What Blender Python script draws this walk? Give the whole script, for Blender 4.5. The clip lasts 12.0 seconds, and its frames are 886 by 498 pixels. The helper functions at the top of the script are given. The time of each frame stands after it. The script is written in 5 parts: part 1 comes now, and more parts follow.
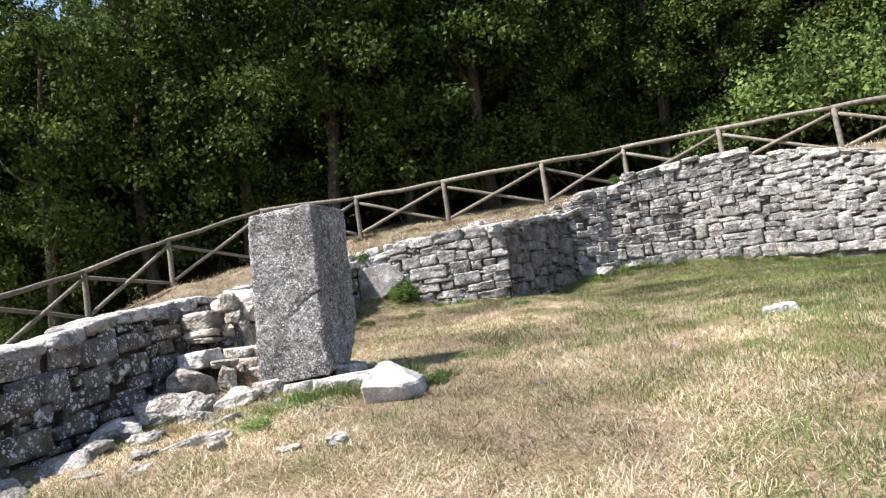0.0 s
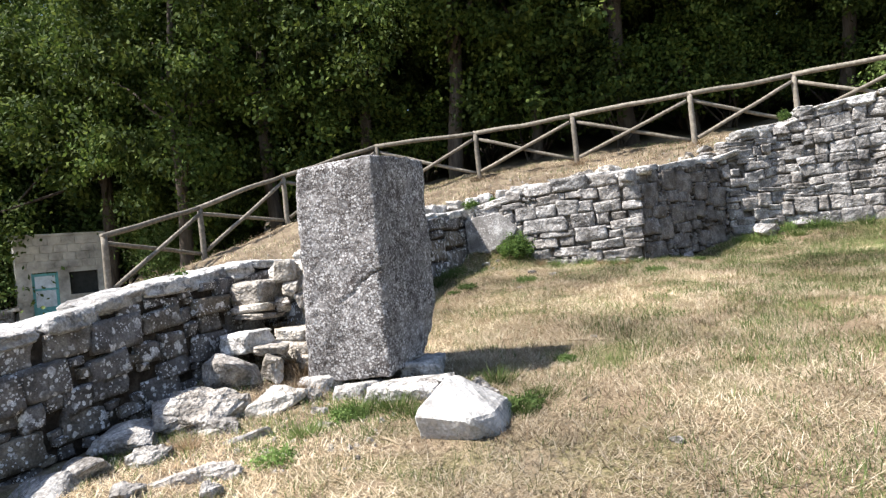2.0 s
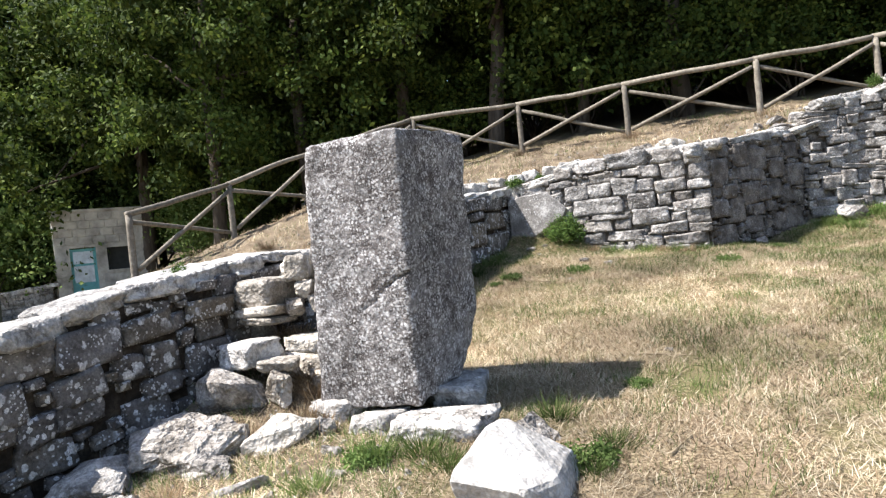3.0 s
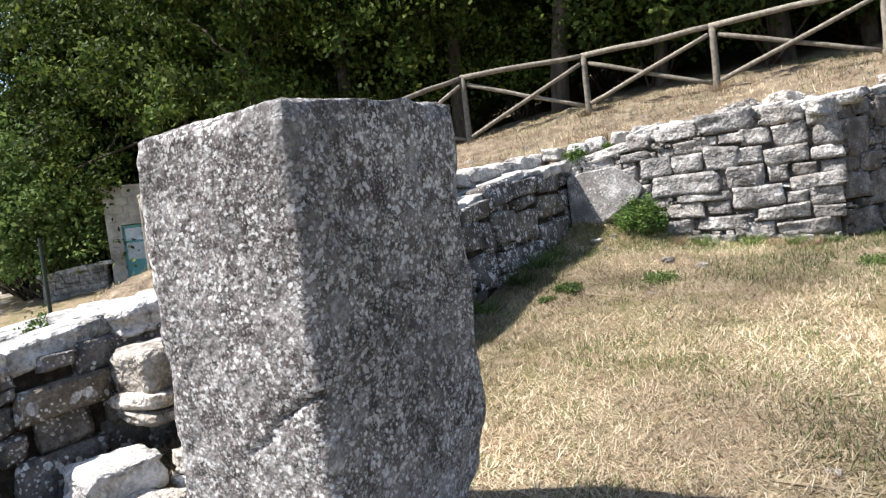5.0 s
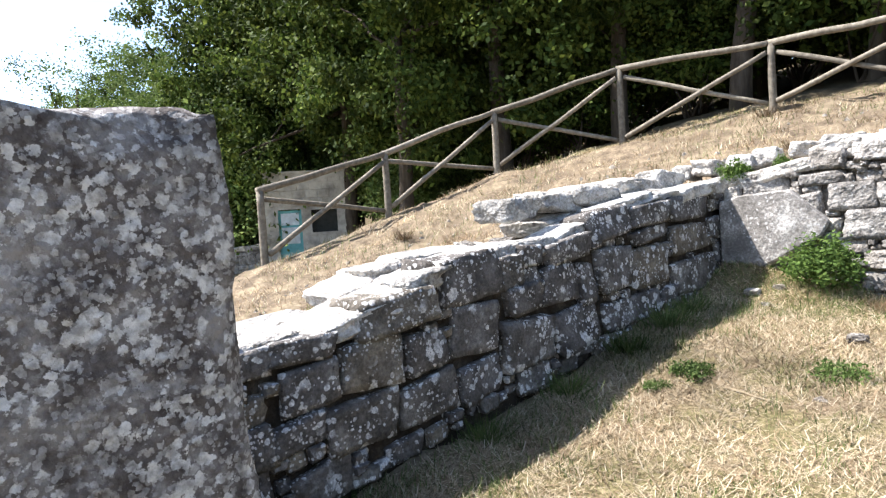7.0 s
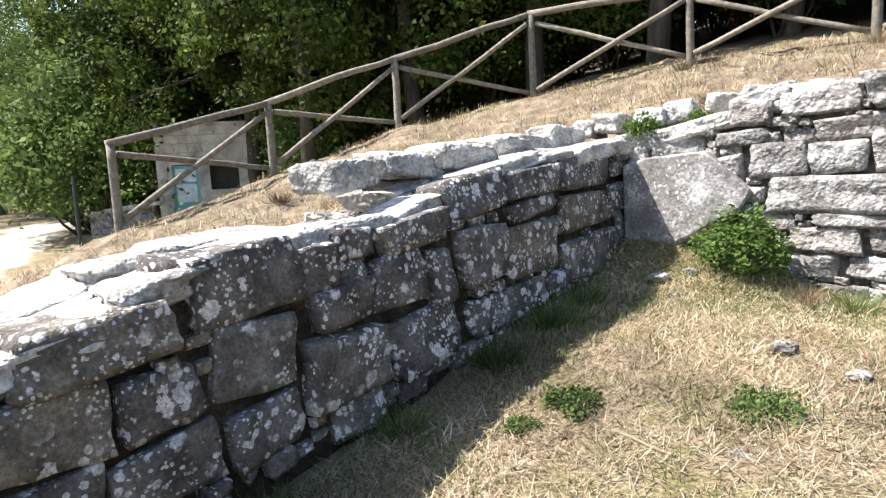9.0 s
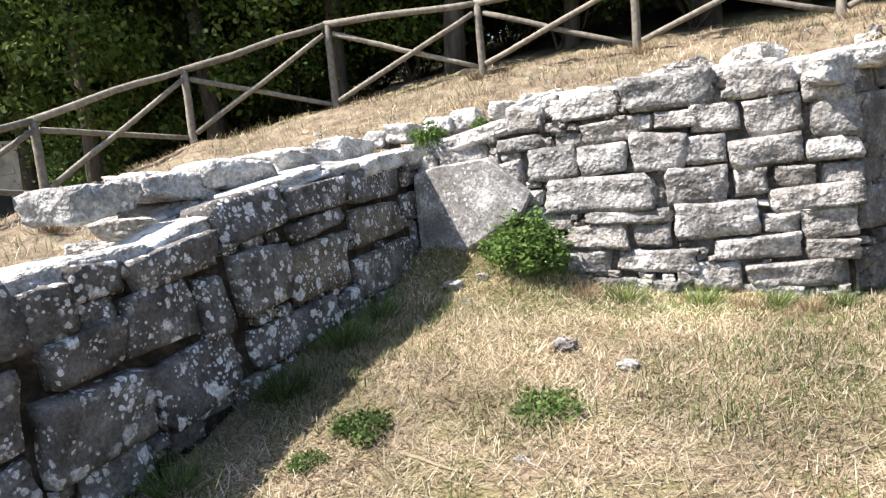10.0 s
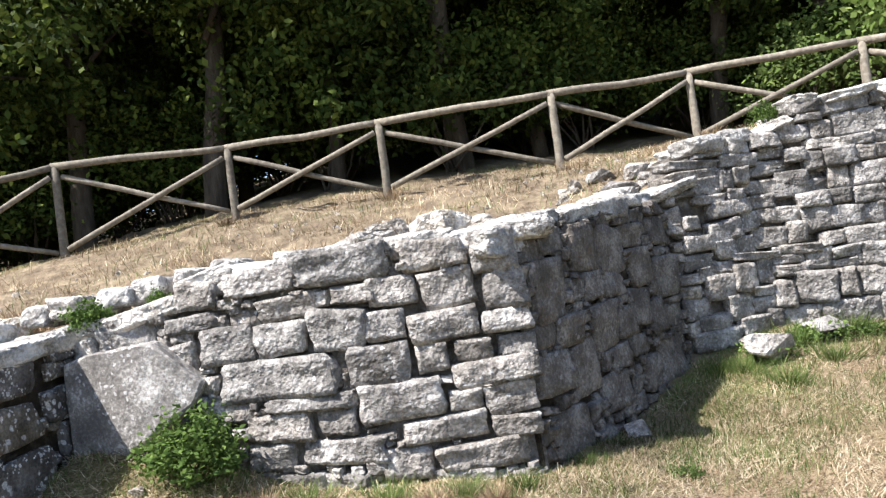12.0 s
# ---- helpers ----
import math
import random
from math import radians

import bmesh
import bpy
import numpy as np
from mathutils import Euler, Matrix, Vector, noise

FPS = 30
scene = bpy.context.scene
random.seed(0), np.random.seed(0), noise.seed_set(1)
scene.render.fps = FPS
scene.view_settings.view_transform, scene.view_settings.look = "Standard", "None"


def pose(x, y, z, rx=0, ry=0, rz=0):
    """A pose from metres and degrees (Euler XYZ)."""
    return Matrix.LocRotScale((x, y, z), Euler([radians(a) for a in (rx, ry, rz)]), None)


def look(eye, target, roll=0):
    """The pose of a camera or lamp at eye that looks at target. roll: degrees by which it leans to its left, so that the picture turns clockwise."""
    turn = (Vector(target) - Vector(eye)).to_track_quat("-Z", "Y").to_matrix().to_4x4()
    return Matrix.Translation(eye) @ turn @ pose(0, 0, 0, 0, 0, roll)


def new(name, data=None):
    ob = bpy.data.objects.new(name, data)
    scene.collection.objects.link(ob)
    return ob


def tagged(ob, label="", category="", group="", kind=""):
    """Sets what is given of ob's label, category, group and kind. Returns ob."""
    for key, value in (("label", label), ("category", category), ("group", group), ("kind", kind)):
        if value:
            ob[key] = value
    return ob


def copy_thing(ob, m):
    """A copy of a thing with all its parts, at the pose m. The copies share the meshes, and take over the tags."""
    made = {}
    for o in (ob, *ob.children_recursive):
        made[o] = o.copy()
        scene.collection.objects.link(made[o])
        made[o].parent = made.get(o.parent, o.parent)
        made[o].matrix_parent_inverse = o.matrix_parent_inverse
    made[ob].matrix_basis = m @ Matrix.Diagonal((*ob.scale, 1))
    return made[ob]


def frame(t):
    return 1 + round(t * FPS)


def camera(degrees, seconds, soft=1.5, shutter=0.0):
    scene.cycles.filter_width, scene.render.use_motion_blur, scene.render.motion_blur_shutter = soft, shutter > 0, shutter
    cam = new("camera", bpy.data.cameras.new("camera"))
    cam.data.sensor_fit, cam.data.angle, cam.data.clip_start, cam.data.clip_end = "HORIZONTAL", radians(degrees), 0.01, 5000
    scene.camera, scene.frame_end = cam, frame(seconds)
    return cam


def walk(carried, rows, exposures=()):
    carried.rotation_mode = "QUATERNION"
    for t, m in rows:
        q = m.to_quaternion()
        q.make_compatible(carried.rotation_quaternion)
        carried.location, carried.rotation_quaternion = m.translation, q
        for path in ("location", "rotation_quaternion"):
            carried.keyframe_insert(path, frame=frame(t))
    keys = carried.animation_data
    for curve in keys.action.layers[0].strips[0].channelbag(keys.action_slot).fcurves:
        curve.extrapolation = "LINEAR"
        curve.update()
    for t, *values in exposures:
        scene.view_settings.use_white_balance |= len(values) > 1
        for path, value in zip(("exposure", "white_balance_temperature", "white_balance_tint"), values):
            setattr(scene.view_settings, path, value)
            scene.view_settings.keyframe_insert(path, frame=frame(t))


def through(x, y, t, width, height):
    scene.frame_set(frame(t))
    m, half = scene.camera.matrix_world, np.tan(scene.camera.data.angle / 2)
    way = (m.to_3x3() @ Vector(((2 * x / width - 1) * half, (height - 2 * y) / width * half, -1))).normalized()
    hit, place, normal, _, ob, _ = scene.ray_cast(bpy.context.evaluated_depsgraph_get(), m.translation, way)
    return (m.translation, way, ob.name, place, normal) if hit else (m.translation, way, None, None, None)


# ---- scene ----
cam = camera(67.6, 12.0, 1.3)
METRES, EYE, TILT, LEAN, TURN = 8.0, 1.5, 0.0, 0.0, 0.0
ROWS = [
    (0.0, 0.0, 0.0, 0.0, 0.91, 5.89, 8.81),
    (0.5, 0.0241, 0.0371, 0.0115, 3.95, 6.37, 8.32),
    (1.0, 0.0305, 0.0818, 0.0185, 3.93, 4.51, 7.18),
    (1.5, 0.0264, 0.1185, 0.0272, 4.75, 2.06, 6.27),
    (2.0, 0.0262, 0.1734, 0.0418, 12.19, 1.52, 6.29),
    (2.5, 0.0179, 0.2231, 0.0499, 16.47, 1.02, 6.64),
    (3.0, 0.0023, 0.2774, 0.0601, 15.54, -0.41, 5.95),
    (5.0, -0.0168, 0.4965, 0.0954, 21.53, -3.14, 6.97),
    (5.5, -0.0134, 0.5433, 0.1026, 25.11, -3.33, 5.84),
    (6.0, -0.0127, 0.5896, 0.1114, 25.78, -2.67, 4.19),
    (6.5, -0.0109, 0.6369, 0.1154, 28.89, -2.48, 3.97),
    (7.0, -0.0189, 0.68, 0.1187, 35.94, -2.45, 3.58),
    (9.0, -0.0415, 0.829, 0.1228, 29.66, -6.64, 3.17),
    (9.5, -0.0383, 0.846, 0.1223, 21.48, -6.72, 4.14),
    (10.0, -0.0264, 0.8551, 0.123, 14.16, -6.95, 5.73),
    (10.5, -0.0064, 0.8634, 0.1257, 5.25, -7.15, 6.89),
    (11.0, 0.0141, 0.8715, 0.1354, 2.96, -3.83, 8.59),
    (11.5, 0.0339, 0.8902, 0.1409, 1.02, 0.26, 9.4),
    (12.0, 0.0566, 0.9173, 0.1463, -2.73, 1.96, 8.08),
]
walk(cam, [(t, pose(0, 0, EYE, TILT, LEAN, TURN) @ pose(METRES * x, METRES * y, METRES * z, 90 + pitch, roll, yaw)) for t, x, y, z, yaw, pitch, roll in ROWS],
     [(0.0, 1.05, 6400, 12), (2.5, 1.13, 6400, 12), (5.5, 1.08, 6400, 12), (7.0, 1.46, 6400, 12), (9.5, 1.42, 6500, 12), (10.5, 1.33, 6500, 12), (12.0, 1.15, 6400, 12)])

# ---- world, sun ----
SUN = Vector((-0.92, -0.42, 1.46)).normalized()
world = bpy.data.worlds.new("sky")
scene.world = world
world.use_nodes = True
wn = world.node_tree.nodes
wl = world.node_tree.links
sky = wn.new("ShaderNodeTexSky")
sky.sky_type = "NISHITA"
sky.sun_disc = False
sky.sun_elevation = math.asin(SUN.z)
sky.sun_rotation = math.atan2(SUN.x, SUN.y)
wl.new(sky.outputs[0], wn["Background"].inputs[0])
wn["Background"].inputs[1].default_value = 0.138
sun = new("sun", bpy.data.lights.new("sun", "SUN"))
sun.data.energy, sun.data.angle, sun.data.color = 6.3, radians(0.5), (1.0, 0.965, 0.905)
sun.matrix_world = look(SUN * 50, (0, 0, 0))


# ---- materials ----
def rgb(c):
    return (c[0], c[1], c[2], 1.0)


class Mat:
    """A small builder of node materials in object or world space."""

    def __init__(self, name, rough=0.9, spec=0.25):
        self.m = bpy.data.materials.new(name)
        self.m.use_nodes = True
        self.t = self.m.node_tree
        self.b = self.t.nodes["Principled BSDF"]
        self.b.inputs["Roughness"].default_value = rough
        self.b.inputs["Specular IOR Level"].default_value = spec
        self.geo = self.n("ShaderNodeNewGeometry")
        self.pos = self.geo.outputs["Position"]

    def n(self, kind, **props):
        node = self.t.nodes.new(kind)
        for k, v in props.items():
            if k == "operation":
                node.operation = v
            elif k == "feature":
                node.feature = v
            elif k == "blend_type":
                node.blend_type = v
            elif k == "data_type":
                node.data_type = v
        return node

    def link(self, a, b):
        self.t.links.new(a, b)

    def noise(self, scale, detail=4, rough=0.55, stretch=None):
        node = self.n("ShaderNodeTexNoise")
        node.inputs["Scale"].default_value = scale
        node.inputs["Detail"].default_value = detail
        node.inputs["Roughness"].default_value = rough
        src = self.pos
        if stretch:
            mp = self.n("ShaderNodeMapping")
            mp.inputs["Scale"].default_value = stretch
            self.link(src, mp.inputs[0])
            src = mp.outputs[0]
        self.link(src, node.inputs["Vector"])
        return node.outputs[0]

    def cells(self, scale, feature="F1", warp=0.0):
        node = self.n("ShaderNodeTexVoronoi", feature=feature)
        node.inputs["Scale"].default_value = scale
        src = self.pos
        if warp:
            nz = self.n("ShaderNodeTexNoise")
            nz.inputs["Scale"].default_value = scale * 1.7
            self.link(src, nz.inputs["Vector"])
            ma = self.n("ShaderNodeVectorMath", operation="MULTIPLY_ADD")
            ma.inputs[1].default_value = (warp, warp, warp)
            self.link(nz.outputs[1], ma.inputs[0])
            self.link(src, ma.inputs[2])
            src = ma.outputs[0]
        self.link(src, node.inputs["Vector"])
        return node.outputs[0]

    def ramp(self, fac, stops, smooth=False):
        node = self.n("ShaderNodeValToRGB")
        r = node.color_ramp
        while len(r.elements) < len(stops):
            r.elements.new(0.5)
        for e, (p, c) in zip(r.elements, stops):
            e.position = p
            e.color = rgb(c) if isinstance(c, tuple) else (c, c, c, 1)
        self.link(fac, node.inputs[0])
        return node.outputs[0]

    def mix(self, fac, a, b, mode="MIX"):
        node = self.n("ShaderNodeMix", data_type="RGBA", blend_type=mode)
        for sock, v in ((node.inputs[0], fac), (node.inputs[6], a), (node.inputs[7], b)):
            if isinstance(v, tuple):
                sock.default_value = rgb(v)
            elif isinstance(v, (int, float)):
                sock.default_value = v
            else:
                self.link(v, sock)
        return node.outputs[2]

    def math(self, op, a, b=0.0):
        node = self.n("ShaderNodeMath", operation=op)
        for sock, v in ((node.inputs[0], a), (node.inputs[1], b)):
            if isinstance(v, (int, float)):
                sock.default_value = v
            else:
                self.link(v, sock)
        return node.outputs[0]

    def random(self):
        return self.n("ShaderNodeObjectInfo").outputs["Random"]

    def island(self):
        return self.geo.outputs["Random Per Island"]

    def colour(self, c):
        if isinstance(c, tuple):
            self.b.inputs["Base Color"].default_value = rgb(c)
        else:
            self.link(c, self.b.inputs["Base Color"])
        return self

    def bump(self, height, strength=0.5, dist=0.02):
        node = self.n("ShaderNodeBump")
        node.inputs["Strength"].default_value = strength
        node.inputs["Distance"].default_value = dist
        self.link(height, node.inputs["Height"])
        self.link(node.outputs[0], self.b.inputs["Normal"])
        return self


def stone_material(name, dark, mid, light, lichen=0.5, spot=26.0, black=0.5, bump=0.8):
    """Weathered limestone: mottled greys, pale lichen blotches, dark algae, pitted relief."""
    m = Mat(name, 0.93, 0.15)
    big = m.noise(6.0, 3, 0.55)
    fine = m.noise(55.0, 8, 0.7)
    shift = m.math("ADD", m.math("MULTIPLY", m.math("SUBTRACT", fine, 0.5), 0.6), m.math("MULTIPLY", m.math("SUBTRACT", big, 0.5), 0.6))
    c = m.ramp(m.math("ADD", shift, 0.5), [(0.38, dark), (0.5, mid), (0.64, light)])
    tint = m.ramp(m.random(), [(0.0, (0.72, 0.7, 0.68)), (0.4, (0.95, 0.94, 0.92)), (0.7, (1.08, 1.03, 0.97)), (1.0, (1.15, 1.13, 1.11))])
    c = m.mix(1.0, c, tint, "MULTIPLY")
    disc = m.math("ADD", m.cells(spot, warp=0.03), m.math("MULTIPLY", m.math("SUBTRACT", m.noise(70.0, 3), 0.5), 0.4))
    patch = m.noise(4.1, 3, 0.5)
    spots = m.math("MULTIPLY", m.ramp(disc, [(0.22, 1.0), (0.28, 0.0)]), m.ramp(patch, [(0.62 - lichen * 0.25, 0.0), (0.68 - lichen * 0.25, 1.0)]))
    c = m.mix(m.math("MULTIPLY", spots, 0.85), c, light)
    algae = m.math("MULTIPLY", m.ramp(m.noise(13.0, 7, 0.72), [(0.54, 0.0), (0.62, 1.0)]), m.ramp(m.noise(2.2, 2), [(0.42, 0.0), (0.6, 1.0)]))
    c = m.mix(m.math("MULTIPLY", algae, black), c, (0.07, 0.062, 0.054))
    m.colour(c)
    chips = m.cells(11.0, warp=0.06)
    h = m.math("ADD", m.math("MULTIPLY", chips, 0.45), m.math("ADD", m.math("MULTIPLY", m.noise(17.0, 3, 0.5), 0.9), m.math("MULTIPLY", m.noise(48.0, 3, 0.5), 0.35)))
    return m.bump(h, bump, 0.075).m


STONE = stone_material("limestone_lit_wall", (0.1, 0.094, 0.088), (0.2, 0.191, 0.182), (0.41, 0.399, 0.384), 0.45, 22, 0.75, 0.6)


def lichen_material(name):
    """Grey limestone with smooth faces, brown stains and crisp white lichen rosettes of mixed size."""
    m = Mat(name, 0.92, 0.15)
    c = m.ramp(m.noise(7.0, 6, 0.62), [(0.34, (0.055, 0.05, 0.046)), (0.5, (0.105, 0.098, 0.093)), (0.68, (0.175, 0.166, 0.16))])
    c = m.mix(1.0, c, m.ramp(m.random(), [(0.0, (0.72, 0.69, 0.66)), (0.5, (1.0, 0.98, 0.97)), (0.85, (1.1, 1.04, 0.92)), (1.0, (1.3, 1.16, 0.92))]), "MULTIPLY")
    ragged = m.math("MULTIPLY", m.math("SUBTRACT", m.noise(48.0, 4, 0.6), 0.5), 0.42)
    for scale, keep, size, patch in ((10.5, 0.52, 0.26, 3.3), (23.0, 0.5, 0.28, 5.1), (50.0, 0.53, 0.28, 8.0)):
        disc = m.math("ADD", m.cells(scale, warp=0.35 / scale), ragged)
        disc = m.math("ADD", disc, m.math("MULTIPLY", m.math("SUBTRACT", m.noise(scale * 0.45, 2), 0.5), 0.7))
        on = m.math("MULTIPLY", m.ramp(disc, [(size, 1.0), (size + 0.04, 0.0)]), m.ramp(m.noise(patch, 3, 0.55), [(keep - 0.05, 0.0), (keep + 0.03, 1.0)]))
        c = m.mix(m.math("MULTIPLY", on, 0.9), c, m.ramp(m.noise(90.0, 3), [(0.35, (0.36, 0.35, 0.345)), (0.65, (0.6, 0.59, 0.58))]))
    c = m.mix(m.ramp(m.noise(21.0, 6, 0.7), [(0.63, 0.0), (0.69, 0.85)]), c, (0.03, 0.026, 0.023))
    c = m.mix(1.0, c, m.ramp(m.noise(65.0, 5, 0.7), [(0.34, 0.62), (0.5, 1.0), (0.66, 1.4)]), "MULTIPLY")
    m.colour(c)
    h = m.math("ADD", m.math("MULTIPLY", m.noise(9.0, 5, 0.6), 0.9), m.math("MULTIPLY", m.noise(38.0, 4, 0.6), 0.4))
    return m.bump(h, 0.75, 0.05).m


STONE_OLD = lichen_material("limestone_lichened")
CAPS = stone_material("limestone_caps", (0.18, 0.173, 0.163), (0.36, 0.351, 0.338), (0.58, 0.57, 0.55), 0.25, 24, 0.85, 0.7)
RUBBLE = stone_material("limestone_rubble", (0.2, 0.178, 0.15), (0.39, 0.362, 0.32), (0.58, 0.552, 0.51), 0.1, 22, 0.4, 0.8)
# Brown-grey limestone, darkened so the return wall's shade sits in its colour.
SHADED_STONE = stone_material("limestone_brown_shade_dark", (0.06, 0.053, 0.047), (0.115, 0.104, 0.095), (0.24, 0.227, 0.214), 0.3, 20, 0.6, 0.5)
SLAB = stone_material("limestone_slab", (0.11, 0.104, 0.098), (0.185, 0.177, 0.169), (0.46, 0.45, 0.435), 0.75, 26, 0.5, 0.18)
CUT = stone_material("limestone_cut", (0.24, 0.23, 0.215), (0.37, 0.357, 0.34), (0.54, 0.525, 0.505), 0.1, 26, 0.4, 0.3)
ROCK = stone_material("limestone_rock", (0.1, 0.091, 0.081), (0.26, 0.246, 0.228), (0.5, 0.482, 0.455), 0.2, 22, 0.7, 1.0)


def mortar_material(name, dark, mid, light):
    m = Mat(name, 0.97, 0.1)
    m.colour(m.ramp(m.noise(9.0, 6, 0.7), [(0.35, dark), (0.52, mid), (0.68, light)]))
    return m.bump(m.noise(30.0, 6, 0.7), 1.0, 0.05).m


MORTAR = mortar_material("stony_mortar", (0.06, 0.052, 0.044), (0.15, 0.135, 0.118), (0.28, 0.26, 0.235))
SOIL = mortar_material("dark_joint_soil", (0.022, 0.017, 0.013), (0.05, 0.039, 0.029), (0.12, 0.098, 0.074))


def monolith_material():
    """Rough-pecked limestone: dark brown-grey under dense crisp flecks and round rosettes of pale lichen."""
    m = Mat("pecked_limestone", 0.93, 0.15)
    v = m.math("ADD", m.noise(22.0, 6, 0.68), m.math("MULTIPLY", m.math("SUBTRACT", m.noise(4.5, 4, 0.6), 0.5), 0.5))
    base = m.ramp(v, [(0.36, (0.045, 0.037, 0.034)), (0.5, (0.1, 0.088, 0.083)), (0.64, (0.2, 0.185, 0.177))])
    ragged = m.math("MULTIPLY", m.math("SUBTRACT", m.noise(150.0, 5, 0.7), 0.5), 0.95)
    for scale, size, patch, keep, lo, hi in ((30.0, 0.27, 7.0, 0.53, (0.17, 0.158, 0.152), (0.36, 0.345, 0.335)), (58.0, 0.35, 11.0, 0.43, (0.26, 0.25, 0.24), (0.58, 0.565, 0.55)),
                                             (110.0, 0.38, 19.0, 0.42, (0.2, 0.19, 0.18), (0.5, 0.487, 0.475))):
        disc = m.math("ADD", m.cells(scale, warp=0.7 / scale), ragged)
        disc = m.math("ADD", disc, m.math("MULTIPLY", m.math("SUBTRACT", m.noise(scale * 0.4, 3), 0.5), 1.0))
        on = m.math("MULTIPLY", m.ramp(disc, [(size, 1.0), (size + 0.07, 0.0)]), m.ramp(m.noise(patch, 4, 0.6), [(keep - 0.06, 0.0), (keep + 0.05, 1.0)]))
        base = m.mix(m.math("MULTIPLY", on, 0.85 if scale < 90 else 0.5), base, m.ramp(m.noise(70.0, 4, 0.6), [(0.36, lo), (0.62, hi)]))
    ring = m.math("ADD", m.cells(4.2, warp=0.03), m.math("MULTIPLY", ragged, 0.08))
    base = m.mix(m.ramp(ring, [(0.16, 0.6), (0.185, 0.0)]), base, m.ramp(m.noise(55.0, 5, 0.65), [(0.4, (0.1, 0.09, 0.085)), (0.6, (0.27, 0.258, 0.25))]))
    base = m.mix(1.0, base, m.ramp(m.noise(2.6, 5, 0.6), [(0.36, 0.72), (0.52, 1.0), (0.66, 1.15)]), "MULTIPLY")
    m.colour(base)
    h = m.math("ADD", m.noise(62.0, 3, 0.55), m.math("MULTIPLY", m.noise(24.0, 2, 0.5), 1.2))
    return m.bump(h, 0.6, 0.012).m


MONOLITH = monolith_material()


def wood_material():
    m = Mat("weathered_pine", 0.85, 0.25)
    c = m.ramp(m.noise(14.0, 5, 0.6), [(0.3, (0.105, 0.09, 0.07)), (0.55, (0.185, 0.162, 0.128)), (0.75, (0.28, 0.252, 0.205))])
    c = m.mix(1.0, c, m.ramp(m.random(), [(0.0, 0.7), (1.0, 1.15)]), "MULTIPLY")
    m.colour(c)
    return m.bump(m.noise(45.0, 5, 0.7), 0.5, 0.01).m


WOOD = wood_material()


def bark_material():
    m = Mat("bark", 0.95, 0.1)
    m.colour(m.ramp(m.noise(7.0, 5, 0.65, (1, 1, 0.25)), [(0.3, (0.035, 0.028, 0.022)), (0.6, (0.08, 0.066, 0.052)), (0.8, (0.14, 0.12, 0.1))]))
    return m.bump(m.noise(20.0, 5, 0.7, (1, 1, 0.2)), 1.0, 0.04).m


BARK = bark_material()


def leaf_material(name, a, b, c, through=0.3):
    m = Mat(name, 0.75, 0.12)
    col = m.ramp(m.island(), [(0.0, a), (0.55, b), (1.0, c)])
    col = m.mix(1.0, col, m.ramp(m.noise(0.6, 4, 0.6), [(0.34, 0.45), (0.5, 0.95), (0.66, 1.5)]), "MULTIPLY")
    m.colour(col)
    tr = m.n("ShaderNodeBsdfTranslucent")
    m.link(col, tr.inputs[0])
    mx = m.n("ShaderNodeMixShader")
    mx.inputs[0].default_value = through
    m.link(m.b.outputs[0], mx.inputs[1])
    m.link(tr.outputs[0], mx.inputs[2])
    m.link(mx.outputs[0], m.t.nodes["Material Output"].inputs[0])
    return m.m


LEAF = leaf_material("oak_leaves", (0.022, 0.04, 0.008), (0.05, 0.078, 0.015), (0.112, 0.142, 0.03))
LEAF_LIGHT = leaf_material("pale_shrub_leaves", (0.06, 0.1, 0.024), (0.1, 0.148, 0.038), (0.165, 0.212, 0.07))
HERB = leaf_material("nettle_leaves", (0.036, 0.064, 0.014), (0.062, 0.106, 0.023), (0.115, 0.17, 0.042))
WEEDS = leaf_material("weed_leaves", (0.06, 0.1, 0.025), (0.1, 0.155, 0.042), (0.17, 0.225, 0.075))
STRAW = leaf_material("dry_grass", (0.26, 0.2, 0.125), (0.42, 0.345, 0.232), (0.61, 0.53, 0.395), 0.2)
DEAD = leaf_material("dead_grass", (0.13, 0.088, 0.052), (0.25, 0.178, 0.11), (0.39, 0.295, 0.19), 0.2)
BLADE = leaf_material("green_grass", (0.045, 0.075, 0.018), (0.085, 0.122, 0.034), (0.175, 0.205, 0.075), 0.25)


